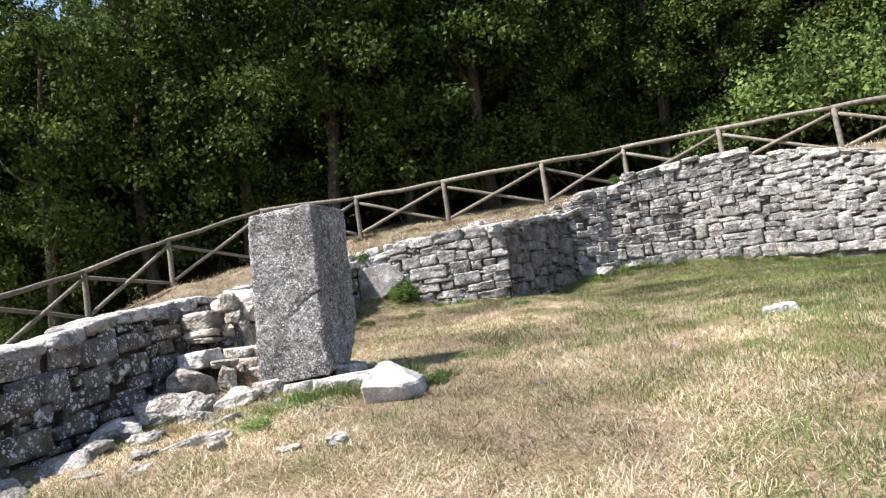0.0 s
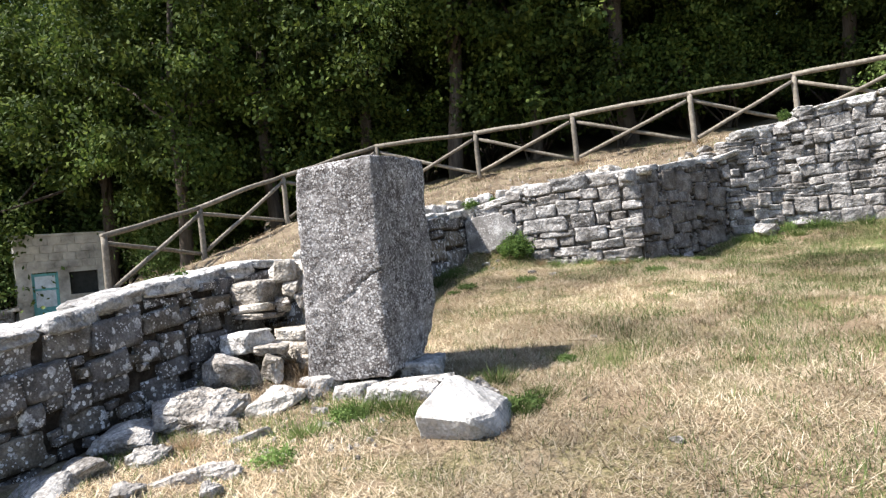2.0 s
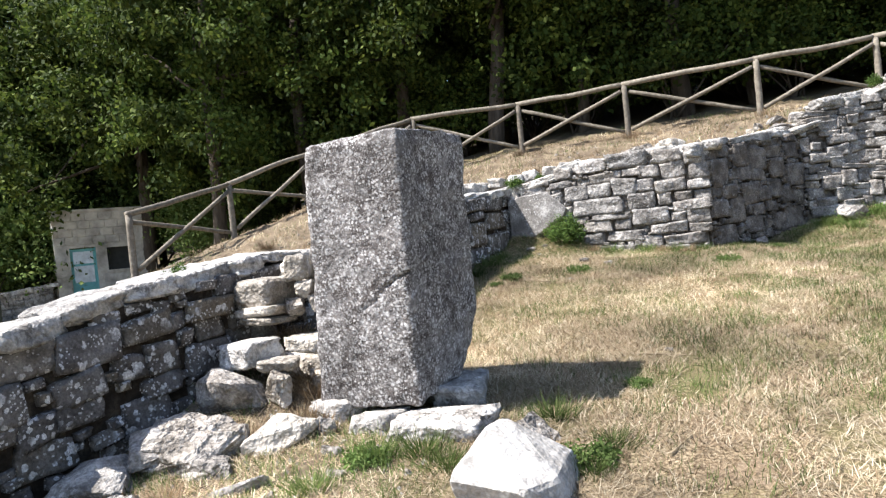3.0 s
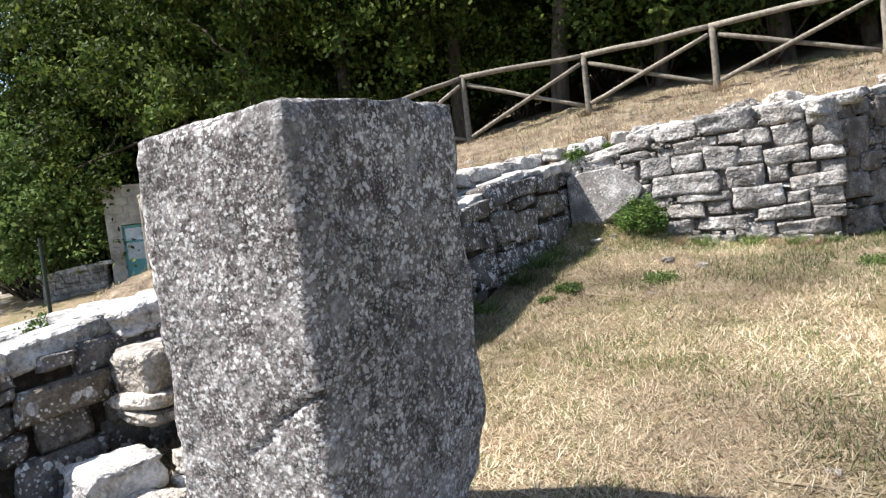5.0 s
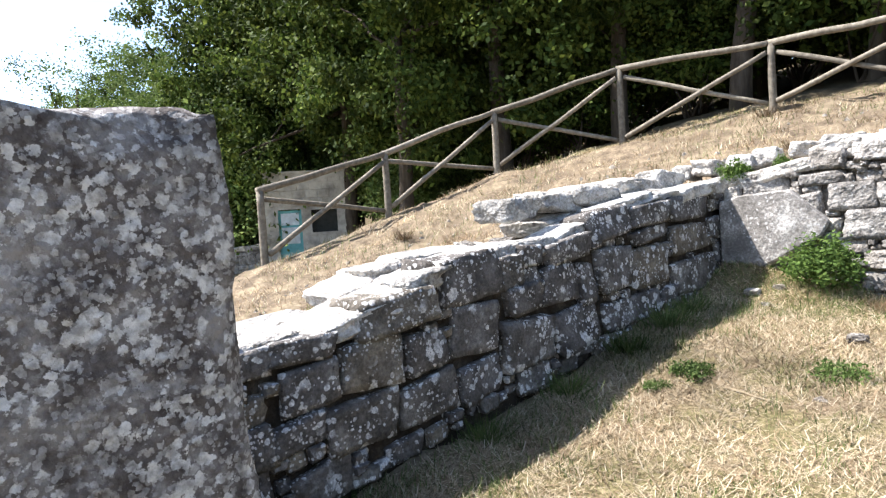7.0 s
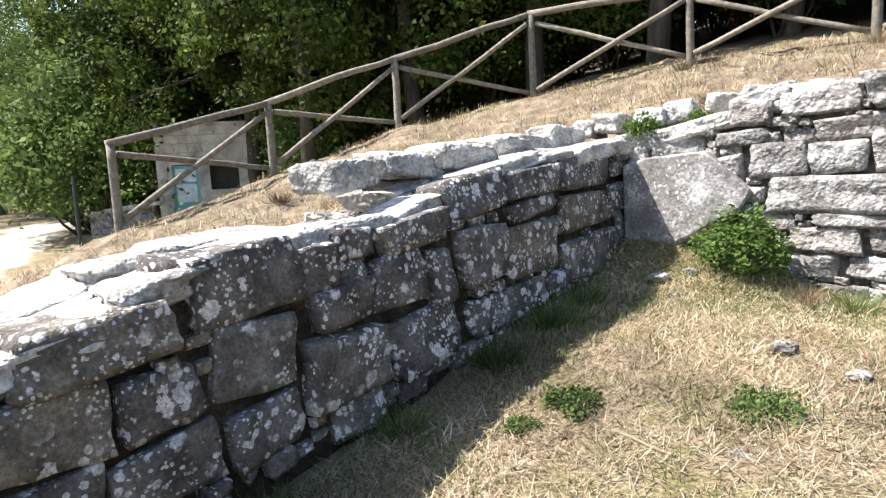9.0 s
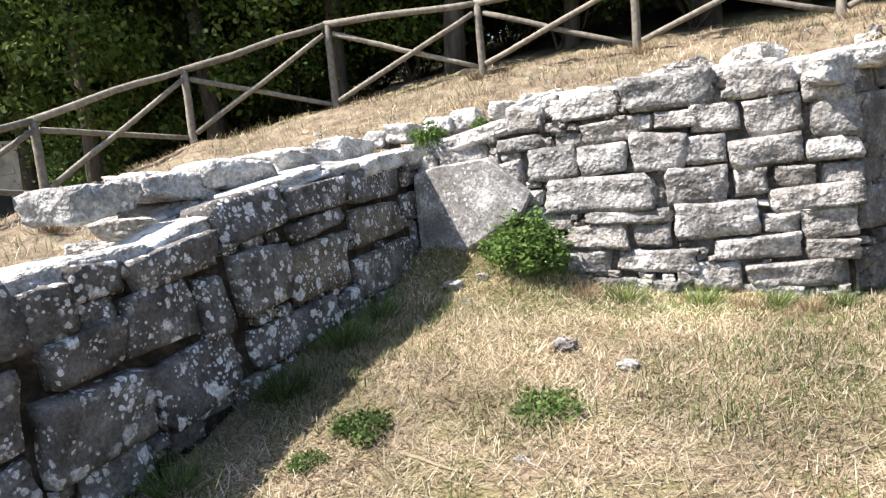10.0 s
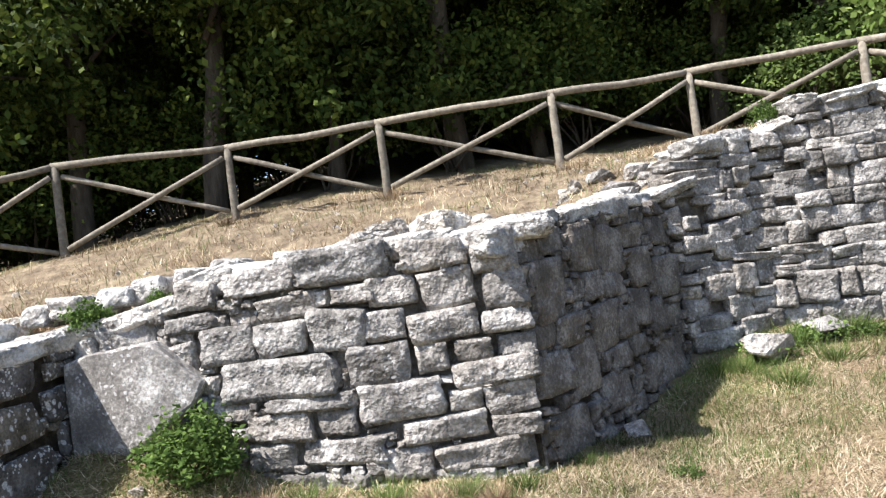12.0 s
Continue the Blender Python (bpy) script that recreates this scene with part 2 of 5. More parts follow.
def ground_material():
    """Cropped dry turf with greener patches, bare earth and, far off, woodland litter and a chalk track."""
    m = Mat("dry_turf", 0.97, 0.1)
    fine = m.noise(75.0, 6, 0.75)
    straw = m.ramp(fine, [(0.38, (0.05, 0.036, 0.022)), (0.5, (0.17, 0.128, 0.08)), (0.62, (0.37, 0.3, 0.2))])
    green = m.ramp(m.noise(55.0, 5, 0.7), [(0.34, (0.04, 0.038, 0.017)), (0.52, (0.115, 0.102, 0.045)), (0.68, (0.25, 0.215, 0.12))])
    earth = m.ramp(m.noise(24.0, 6, 0.7), [(0.34, (0.05, 0.037, 0.025)), (0.5, (0.13, 0.098, 0.068)), (0.66, (0.27, 0.215, 0.158))])
    patch = m.ramp(m.noise(1.1, 6, 0.68), [(0.44, 0.0), (0.56, 0.85)])
    c = m.mix(patch, straw, green)
    c = m.mix(m.ramp(m.noise(2.6, 6, 0.7), [(0.52, 0.0), (0.64, 0.8)]), c, m.mix(0.5, earth, (0.25, 0.18, 0.12)))
    kind = m.n("ShaderNodeVertexColor")
    kind.layer_name = "zone"
    sep = m.n("ShaderNodeSeparateColor")
    m.link(kind.outputs[0], sep.inputs[0])
    litter = m.ramp(m.noise(6.0, 6, 0.7), [(0.3, (0.05, 0.04, 0.025)), (0.7, (0.12, 0.095, 0.06))])
    chalk = m.ramp(m.noise(5.0, 6, 0.7), [(0.3, (0.28, 0.245, 0.2)), (0.7, (0.38, 0.34, 0.285))])
    edge = m.math("ADD", sep.outputs[1], m.math("MULTIPLY", m.math("SUBTRACT", m.noise(1.8, 4), 0.5), 0.5))
    soil = m.ramp(m.noise(3.4, 7, 0.72), [(0.38, (0.05, 0.038, 0.026)), (0.48, (0.12, 0.092, 0.062)), (0.56, (0.19, 0.152, 0.1)), (0.66, (0.3, 0.25, 0.165))])
    soil = m.mix(0.45, soil, earth)
    c = m.mix(m.ramp(sep.outputs[2], [(0.3, 0.0), (0.7, 1.0)]), c, soil)
    c = m.mix(m.ramp(sep.outputs[0], [(0.3, 0.0), (0.7, 1.0)]), c, litter)
    c = m.mix(m.ramp(edge, [(0.4, 0.0), (0.6, 1.0)]), c, chalk)
    m.colour(c)
    h = m.math("ADD", m.noise(90.0, 4, 0.6), m.math("MULTIPLY", m.noise(7.0, 3, 0.55), 0.5))
    return m.bump(h, 0.35, 0.02).m


TURF = ground_material()


# ---- builders ----
def mesh_of(name, verts, faces, material, smooth=False):
    me = bpy.data.meshes.new(name)
    me.from_pydata([tuple(v) for v in verts], [], [tuple(f) for f in faces])
    me.materials.append(material)
    if smooth:
        me.polygons.foreach_set("use_smooth", [True] * len(me.polygons))
    return me


def bm_mesh(name, bm, material, smooth=False):
    bmesh.ops.recalc_face_normals(bm, faces=bm.faces[:])
    me = bpy.data.meshes.new(name)
    bm.to_mesh(me)
    bm.free()
    me.materials.append(material)
    if smooth:
        me.polygons.foreach_set("use_smooth", [True] * len(me.polygons))
    return me


def part(name, me, parent, m=None, label=""):
    ob = new(name, me)
    ob.parent = parent
    if m is not None:
        ob.matrix_basis = m
    return tagged(ob, label) if label else ob


def thing(name, at=(0, 0, 0), label="", category="", group="", kind="", rz=0):
    ob = new(name)
    ob.empty_display_size = 0.2
    ob.matrix_basis = pose(*at, 0, 0, rz)
    return tagged(ob, label, category, group, kind)


def rough_block(seed, material, cuts=2, rounding=0.07, rough=0.13):
    """A unit stone, -0.5 to 0.5, with worn corners and uneven faces."""
    bm = bmesh.new()
    bmesh.ops.create_cube(bm, size=1.0)
    bmesh.ops.subdivide_edges(bm, edges=bm.edges[:], cuts=cuts, use_grid_fill=True)
    for v in bm.verts:
        on = sum(abs(abs(c) - 0.5) < 1e-4 for c in v.co)
        v.co = Vector([c if abs(c) > 0.49 else max(-1, min(1, c / 0.25)) * 0.4 if cuts == 3 else c for c in v.co])
        v.co *= 1 - rounding * max(0, on - 1)
        q = v.co * 1.9 + Vector((seed * 7.3, seed * 3.1, seed * 5.7))
        v.co += Vector((noise.noise(q), noise.noise(q + Vector((9, 0, 0))), noise.noise(q + Vector((0, 9, 0))))) * rough
        q = q * 3.1
        v.co += Vector((noise.noise(q), noise.noise(q + Vector((9, 0, 0))), noise.noise(q + Vector((0, 9, 0))))) * rough * 0.55
    return bm_mesh("stone", bm, material, cuts == 3)


def squared_block(seed, material, cuts=5, skew=0.09, rounding=0.022, rough=0.04):
    """A unit stone with flat, slightly skewed faces and worn arrises."""
    rnd = random.Random(seed)
    jog = {(a, b, c): Vector([rnd.uniform(-skew, skew) for i in range(3)]) for a in (0, 1) for b in (0, 1) for c in (0, 1)}
    bm = bmesh.new()
    bmesh.ops.create_cube(bm, size=1.0)
    bmesh.ops.subdivide_edges(bm, edges=bm.edges[:], cuts=cuts, use_grid_fill=True)
    for v in bm.verts:
        on = sum(abs(abs(c) - 0.5) < 1e-4 for c in v.co)
        f = v.co + Vector((0.5, 0.5, 0.5))
        q = v.co * 2.2 + Vector((seed * 7.3, seed * 3.1, seed * 5.7))
        p = v.co * (1 - rounding * max(0, on - 1) * (1 + 1.3 * noise.noise(q * 2.7)))
        for k, d in jog.items():
            p = p + d * math.prod(f[i] if k[i] else 1 - f[i] for i in range(3))
        for scale, amp in ((1.0, rough), (3.3, rough * 0.7)):
            r = q * scale
            p = p + Vector((noise.noise(r), noise.noise(r + Vector((9, 0, 0))), noise.noise(r + Vector((0, 9, 0))))) * amp
        v.co = p
    return bm_mesh("stone", bm, material, True)


def boulder(seed, material, cuts=2, rough=0.3):
    """A broken, angular stone of unit size."""
    bm = bmesh.new()
    rnd = random.Random(seed)
    for i in range(11):
        p = Vector((rnd.uniform(-1, 1), rnd.uniform(-1, 1), rnd.uniform(-1, 1)))
        k = max(abs(c) for c in p)
        bm.verts.new(p.normalized().lerp(p / k, 0.6) * 0.46 * rnd.uniform(0.85, 1.1))
    res = bmesh.ops.convex_hull(bm, input=bm.verts[:])
    loose_verts = [g for g in res["geom_interior"] if isinstance(g, bmesh.types.BMVert)]
    if loose_verts:
        bmesh.ops.delete(bm, geom=loose_verts, context="VERTS")
    bmesh.ops.bevel(bm, geom=bm.edges[:], offset=0.03, segments=1, affect="EDGES")
    bmesh.ops.triangulate(bm, faces=bm.faces[:])
    bmesh.ops.subdivide_edges(bm, edges=[e for e in bm.edges if e.calc_length() > 0.2], cuts=cuts, use_grid_fill=True)
    for v in bm.verts:
        q = v.co * 5 + Vector((seed, seed * 2, 0))
        v.co += v.co.normalized() * noise.fractal(q, 1.0, 2.0, 3) * rough * 0.14
    return bm_mesh("stone", bm, material, False)


def shared(make, count):
    return [make(i) for i in range(count)]


# ---- plan ----
LEFT = [(-3.45, 1.0), (-2.02, 8.0), (-1.45, 11.2)]
FRONT = [(-1.48, 11.12), (-0.8, 10.93), (0.05, 10.69), (1.0, 10.64)]
SIDE = [(1.0, 10.64), (2.38, 12.06)]
RIGHT = [(2.38, 12.06), (3.2, 12.3), (4.6, 12.2), (5.8, 11.5), (6.6, 10.4), (7.6, 8.8), (9.4, 5.0)]
BOUND = np.array([(-5.6, -9.0)] + LEFT + FRONT[1:] + SIDE[1:] + RIGHT[1:] + [(12.0, -3.0)])
FENCE = [(-8.50, 12.15, 3.10, 1.2), (-7.97, 14.57, 3.72, 1.15), (-6.88, 16.63, 4.50, 1.22), (-4.70, 17.62, 5.08, 1.46), (-2.16, 17.90, 5.09, 1.15),
         (0.27, 17.40, 5.06, 1.18), (2.87, 17.00, 5.07, 1.18), (5.09, 17.22, 5.18, 1.15), (7.33, 16.46, 5.12, 1.15), (9.58, 15.30, 4.95, 1.15), (11.7, 14.1, 4.78, 1.15), (13.8, 12.9, 4.6, 1.15)]
YARD = ([-12, -3, 0, 2, 4, 5.3, 6.8, 8.2, 9.6, 10.7, 12.2, 14], [-1.6, -0.3, 0.3, 0.64, 0.925, 1.075, 1.2, 1.36, 1.56, 1.66, 1.93, 2.2])
BANK = np.array([(p[0], p[1], p[2] - p[3]) for p in FENCE] + [
    (-4.2, 1, 0.95), (-3.4, 4.7, 1.4), (-3.0, 6.5, 1.65), (-2.9, 8.3, 1.95), (-2.6, 10, 2.25), (-1.8, 11.7, 2.62), (-0.5, 11.6, 2.75), (1.0, 11.3, 2.83),
    (2.1, 12.7, 2.97), (3.4, 12.9, 3.42), (4.6, 12.8, 3.6), (6.4, 12.2, 3.5), (8, 10, 3.0), (-6, 10, 1.35), (-4.4, 11.5, 2.0), (-5.6, 13.8, 2.45), (-3.3, 13.5, 2.75), (-5.2, 6, 1.0), (-6, 3, 0.7), (-12, 14, 0.9),
    (-14, 20, 1.1), (-18, 19, 0.9), (-30, 20, 0.7), (-10, 6, 0.6), (-30, 40, 2.0), (-10, 22, 3.4), (-4, 22, 4.6), (4, 22, 4.9), (12, 22, 4.9), (0, 40, 9.5),
    (20, 40, 9.5), (20, 15, 4.3), (-18, 40, 5.5), (-20, 0, 0.2), (-8, -10, -1.0), (15, 0, 1.5), (14, -12, -1.0), (60, 40, 12), (-60, 20, 0.5), (0, 70, 16), (0, -60, -6)])


def rbf(points):
    d = np.linalg.norm(points[:, None, :2] - points[None, :, :2], axis=2)
    n = len(points)
    a = np.zeros((n + 3, n + 3))
    a[:n, :n] = d
    a[:n, n] = a[n, :n] = 1
    a[:n, n + 1:] = points[:, :2]
    a[n + 1:, :n] = points[:, :2].T
    return np.linalg.solve(a, np.concatenate([points[:, 2], np.zeros(3)]))


BANK_W = rbf(BANK)


def bank_z(x, y):
    x, y = np.clip(x, -70, 70), np.clip(y, -70, 80)
    d = np.hypot(x[..., None] - BANK[:, 0], y[..., None] - BANK[:, 1])
    n = len(BANK)
    return d @ BANK_W[:n] + BANK_W[n] + BANK_W[n + 1] * x + BANK_W[n + 2] * y


def yard_side(x, y):
    """Signed distance to the walls' front line, positive inside the yard."""
    best = np.full(x.shape, 1e9)
    inside = np.zeros(x.shape, bool)
    for a, b in zip(BOUND, np.roll(BOUND, -1, axis=0)):
        e = b - a
        inside ^= ((a[1] > y) != (b[1] > y)) & (x < e[0] * (y - a[1]) / (e[1] if abs(e[1]) > 1e-9 else 1e-9) + a[0])
    for a, b in zip(BOUND[:-1], BOUND[1:]):
        e = b - a
        s = np.clip(((x - a[0]) * e[0] + (y - a[1]) * e[1]) / (e @ e), 0, 1)
        best = np.minimum(best, np.hypot(x - a[0] - s * e[0], y - a[1] - s * e[1]))
    return np.where(inside, best, -best)


def hump(x, y, cx, cy, r, h):
    return h * np.exp(-((x - cx) ** 2 + (y - cy) ** 2) / (r * r))


def yard_z(x, y):
    z = np.interp(np.clip(y, -12, 14), *YARD) + 0.02 * np.sin(x * 1.7 + y * 0.6) * np.cos(y * 1.1)
    z = z - 0.05 * np.clip(x - 4.6, 0, 6) - 0.061 * np.clip(x, -2.2, 2.4) * np.clip((y - 7) / 3, 0, 1) * np.clip((13.5 - y) / 1.5, 0, 1) + 0.012 * np.clip((y - 7) / 3, 0, 1)
    return z + hump(x, y, -1.3, 11.0, 0.4, 0.2) + hump(x, y, -2.15, 6.3, 0.6, 0.28) + hump(x, y, -2.3, 5.6, 0.5, 0.12) + hump(x, y, 3.1, 12.4, 0.6, 0.06) + hump(x, y, -0.7, 10.7, 0.35, 0.12) - hump(x, y, 1.9, 11.2, 0.6, 0.07)


def ground_z(x, y):
    x, y = np.asarray(x, float), np.asarray(y, float)
    side = yard_side(x, y)
    k = np.clip((side + 0.42) / 0.25, 0, 1)
    out = bank_z(x, y)
    return out + (yard_z(x, y) - out) * k * k * (3 - 2 * k)


def rough_z(x, y):
    """The ground's small unevenness."""
    x, y = np.asarray(x, float), np.asarray(y, float)
    side = yard_side(x, y)
    pts = list(zip(x.ravel().tolist(), y.ravel().tolist()))
    a = np.array([noise.fractal((px * 0.9, py * 0.9, 3.0), 1.0, 2.0, 4) for px, py in pts]).reshape(x.shape)
    b = np.array([noise.noise((px * 5.1, py * 5.1, 8.0)) for px, py in pts]).reshape(x.shape)
    return np.where(side > 0, 0.018, 0.11) * a + np.where(side > 0, 0.008, 0.045) * b


def gz(x, y):
    p, q = np.array([x]), np.array([y])
    return float((ground_z(p, q) + rough_z(p, q))[0])


# ---- ground ----
def spread(lo, hi, step, far):
    mid = list(np.arange(lo, hi + 1e-6, step))
    out, s, v = [], step, hi
    while v < far:
        s *= 1.22
        v += s
        out.append(v)
    left, s, v = [], step, lo
    while v > -far:
        s *= 1.22
        v -= s
        left.append(v)
    return np.array(left[::-1] + mid + out)


ROAD = np.array([(-60, 60), (-42, 34), (-33, 25), (-22, 16.5), (-16, 11), (-13, 4), (-13, -30)], float)


def road_side(x, y):
    best = np.full(x.shape, 1e9)
    for a, b in zip(ROAD[:-1], ROAD[1:]):
        e = b - a
        s = np.clip(((x - a[0]) * e[0] + (y - a[1]) * e[1]) / (e @ e), 0, 1)
        best = np.minimum(best, np.hypot(x - a[0] - s * e[0], y - a[1] - s * e[1]))
    return best


def build_ground():
    xs, ys = spread(-10.0, 10.0, 0.1, 2500), spread(-1.0, 19.0, 0.1, 2500)
    x, y = np.meshgrid(xs, ys)
    z = np.empty_like(x)
    for i in range(len(ys)):
        z[i] = ground_z(x[i], y[i])
    side = yard_side(x.ravel(), y.ravel()).reshape(x.shape)
    z += rough_z(x, y)
    ny, nx = x.shape
    idx = np.arange(nx * ny).reshape(ny, nx)
    quads = np.stack([idx[:-1, :-1], idx[:-1, 1:], idx[1:, 1:], idx[1:, :-1]], -1).reshape(-1, 4)
    me = bpy.data.meshes.new("ground")
    me.from_pydata(np.stack([x, y, z], -1).reshape(-1, 3).tolist(), [], quads.tolist())
    me.materials.append(TURF)
    me.polygons.foreach_set("use_smooth", [True] * len(me.polygons))
    fence_y = np.interp(x, [-40, -8.5, -8, -6.9, -4.7, 9, 40], [26, 20, 19.5, 19, 19.2, 18.6, 14])
    wood = np.clip((y - fence_y) / 1.6, 0, 1)
    road = np.clip((2.2 - road_side(x, y)) / 1.2, 0, 1)
    wood *= 1 - np.clip((6 - road_side(x, y)) / 3, 0, 1)
    bank = np.where(side < 0, np.clip((9.0 + side) / 2.0, 0, 1), 0.0)
    bank = np.maximum(bank, np.clip(1.3 - np.hypot(x + 2.1, y - 5.2) / 1.4, 0, 1))
    col = np.stack([wood, road, bank, np.ones_like(x)], -1).reshape(-1).astype(np.float32)
    layer = me.color_attributes.new("zone", "FLOAT_COLOR", "POINT")
    layer.data.foreach_set("color", col)
    tagged(new("ground", me), "dry cropped grass sloping up to an earthy bank and woodland", "ground", "", "structure")


build_ground()


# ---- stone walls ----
BLOCKS = {"lit": shared(lambda i: rough_block(i + 1, STONE, 3, 0.03, 0.08), 18), "old": shared(lambda i: squared_block(i + 31, STONE_OLD), 18), "shade_dark": shared(lambda i: squared_block(i + 171, SHADED_STONE, 5, 0.09, 0.02, 0.05), 14), "face": shared(lambda i: squared_block(i + 131, STONE, 5, 0.085, 0.02, 0.055), 18),
          "warm": shared(lambda i: squared_block(i + 91, RUBBLE, 5, 0.08, 0.06, 0.06), 8),
          "cap": shared(lambda i: squared_block(i + 61, CAPS, 6, 0.09, 0.055, 0.085), 16)}


def along(line, u):
    """Place and direction at the distance u along a plan line."""
    for a, b in zip(line, line[1:]):
        n = math.dist(a, b)
        if u <= n or b == line[-1]:
            k = u / n
            return Vector((a[0] + (b[0] - a[0]) * k, a[1] + (b[1] - a[1]) * k, 0)), Vector(((b[0] - a[0]) / n, (b[1] - a[1]) / n, 0))
        u -= n


def wall_frame(line, u, z, back):
    p, t = along(line, u)
    y = Vector((-t.y, t.x, 0))
    m = Matrix((t, y, Vector((0, 0, 1)))).transposed().to_4x4()
    m.translation = p + y * back + Vector((0, 0, z))
    return m


def length(line):
    return sum(math.dist(a, b) for a, b in zip(line, line[1:]))


def stone_wall(name, line, base, top, courses, widths, thick, blocks, label, seed, batter=0.07, key=0, special=(), caps=(0.3, 0.6), cap_rows=2, cap_h=0.11, wild=1.0, joint=0.99, lean=0.0, pack=()):
    """A dry rubble wall: an earthy core, coursed stones on its face and flat stones on its top. base and top: heights against x (key 0) or y (key 1)."""
    rnd = random.Random(seed)
    total = length(line)

    def at(table, u):
        p = along(line, u)[0]
        return float(np.interp(p[key], *table))

    wall = thing(name, (0, 0, 0), label, "wall", "", "structure")
    bm = bmesh.new()
    rows = []
    inset = 0.022 if pack else 0.045
    n = max(2, int(total / 0.12))
    for i in range(n + 1):
        u = total * i / n
        lo, hi = at(base, u) - 0.3, at(top, u) - 0.07
        b = batter * (hi - lo)
        rows.append([bm.verts.new(wall_frame(line, u, z, d).translation) for z, d in ((lo, inset), ((lo + hi) / 2, inset + b / 2), (hi, inset + b), (hi - 0.02, thick), (lo, thick))])
    for r, s in zip(rows, rows[1:]):
        for i in range(5):
            j = (i + 1) % 5
            bm.faces.new((r[i], s[i], s[j], r[j]))
    bm.faces.new(rows[0])
    bm.faces.new(rows[-1])
    part("core", bm_mesh("core", bm, MORTAR if blocks in ("lit", "face") else SOIL), wall)
    cuts = [0.0]
    for c in range(courses):
        cuts.append(cuts[-1] + rnd.uniform(1 - 0.3 * wild, 1 + 0.35 * wild))
    cuts = [c / cuts[-1] for c in cuts]
    meshes = BLOCKS[blocks]

    def lay(u, z, w, h, proud=0.0, d=0.24, tilt=0.0):
        q = along(line, u)[0][key]
        lo = float(np.interp(q, *base))
        m = wall_frame(line, u, z, batter * (z - lo) + d / 2 - 0.015 - proud)
        m = m @ pose(0, 0, 0, rnd.uniform(-3, 3), rnd.uniform(-4, 4) * min(wild, 1.2) + tilt, rnd.uniform(-3, 3)) @ Matrix.Diagonal((w, d, h, 1))
        if rnd.random() < 0.5:
            m = m @ Matrix.Rotation(math.pi, 4, rnd.choice("XYZ"))
        part("stone", rnd.choice(meshes), wall, m)

    for su, sz, sw, sh in special:
        lay(su, sz, sw * joint, sh * joint, 0.012 + rnd.uniform(-0.012, 0.012), 0.26, lean)
    laid = [(a - w / 2, a + w / 2, b - h / 2, b + h / 2) for a, b, w, h in special]
    for w0, w1, h0, h1, tries in pack:
        for i in range(tries):
            w, h = rnd.uniform(w0, w1), rnd.uniform(h0, h1)
            cu = rnd.uniform(w / 2, total - w / 2)
            lo, hi = at(base, cu) - 0.12, at(top, cu) - cap_h * 0.5
            if hi - lo < h:
                continue
            cz = rnd.uniform(lo + h / 2, hi - h / 2)
            box = (cu - w / 2, cu + w / 2, cz - h / 2, cz + h / 2)
            if all(min(box[1], o[1]) - max(box[0], o[0]) < 0.012 or min(box[3], o[3]) - max(box[2], o[2]) < 0.012 for o in laid):
                laid.append(box)
                lay(cu, cz, w * joint * 1.04, h * joint * 1.04, rnd.uniform(-0.02, 0.012), 0.24, lean)
    for k in range(0 if pack else courses):
        u = -rnd.uniform(0, widths[0])
        while u < total - 0.03:
            w = rnd.uniform(*widths) * rnd.choice((0.75, 1, 1, 1.3))
            mid = min(max(u + w / 2, 0.0), total)
            lo, hi = at(base, mid) - 0.12, at(top, mid) - cap_h * 0.7
            z0, z1 = lo + (hi - lo) * cuts[k], lo + (hi - lo) * cuts[k + 1]
            z0 += 0.02 * wild * math.sin(mid * 3.1 + k * 2)
            z1 += 0.02 * wild * math.sin(mid * 3.1 + k * 2 + 2)
            h = z1 - z0
            taken = [(s[0] - s[2] / 2, s[0] + s[2] / 2) for s in special if min(z1, s[1] + s[3] / 2) - max(z0, s[1] - s[3] / 2) > 0.6 * h]
            hit = [t for t in taken if t[0] - 0.02 <= u < t[1] - 0.02]
            if hit:
                u = hit[0][1]
                continue
            ahead = [t[0] for t in taken if u < t[0] < u + w]
            if ahead:
                w = min(ahead) - u
            start, end = max(u, 0.0), min(u + w, total)
            if end - start > 0.05:
                cu, cw = (start + end) / 2, (end - start) * joint
                if h > 0.12 and rnd.random() < 0.16:
                    f = rnd.uniform(0.35, 0.65)
                    lay(cu, z0 + h * f / 2, cw, h * f * 0.98, rnd.uniform(-0.02, 0.02))
                    lay(cu + rnd.uniform(-0.02, 0.02), z0 + h * (1 + f) / 2, cw, h * (1 - f) * 0.98, rnd.uniform(-0.02, 0.02))
                else:
                    lay(cu, (z0 + z1) / 2, cw, h * joint * 0.99, rnd.uniform(-0.02, 0.025))
                if rnd.random() < 0.55:
                    lay(end + rnd.uniform(-0.02, 0.02), z0 + h * rnd.uniform(0.0, 1.0), rnd.uniform(0.05, 0.11), rnd.uniform(0.04, 0.08), rnd.uniform(-0.035, -0.005), 0.14)
            u += w
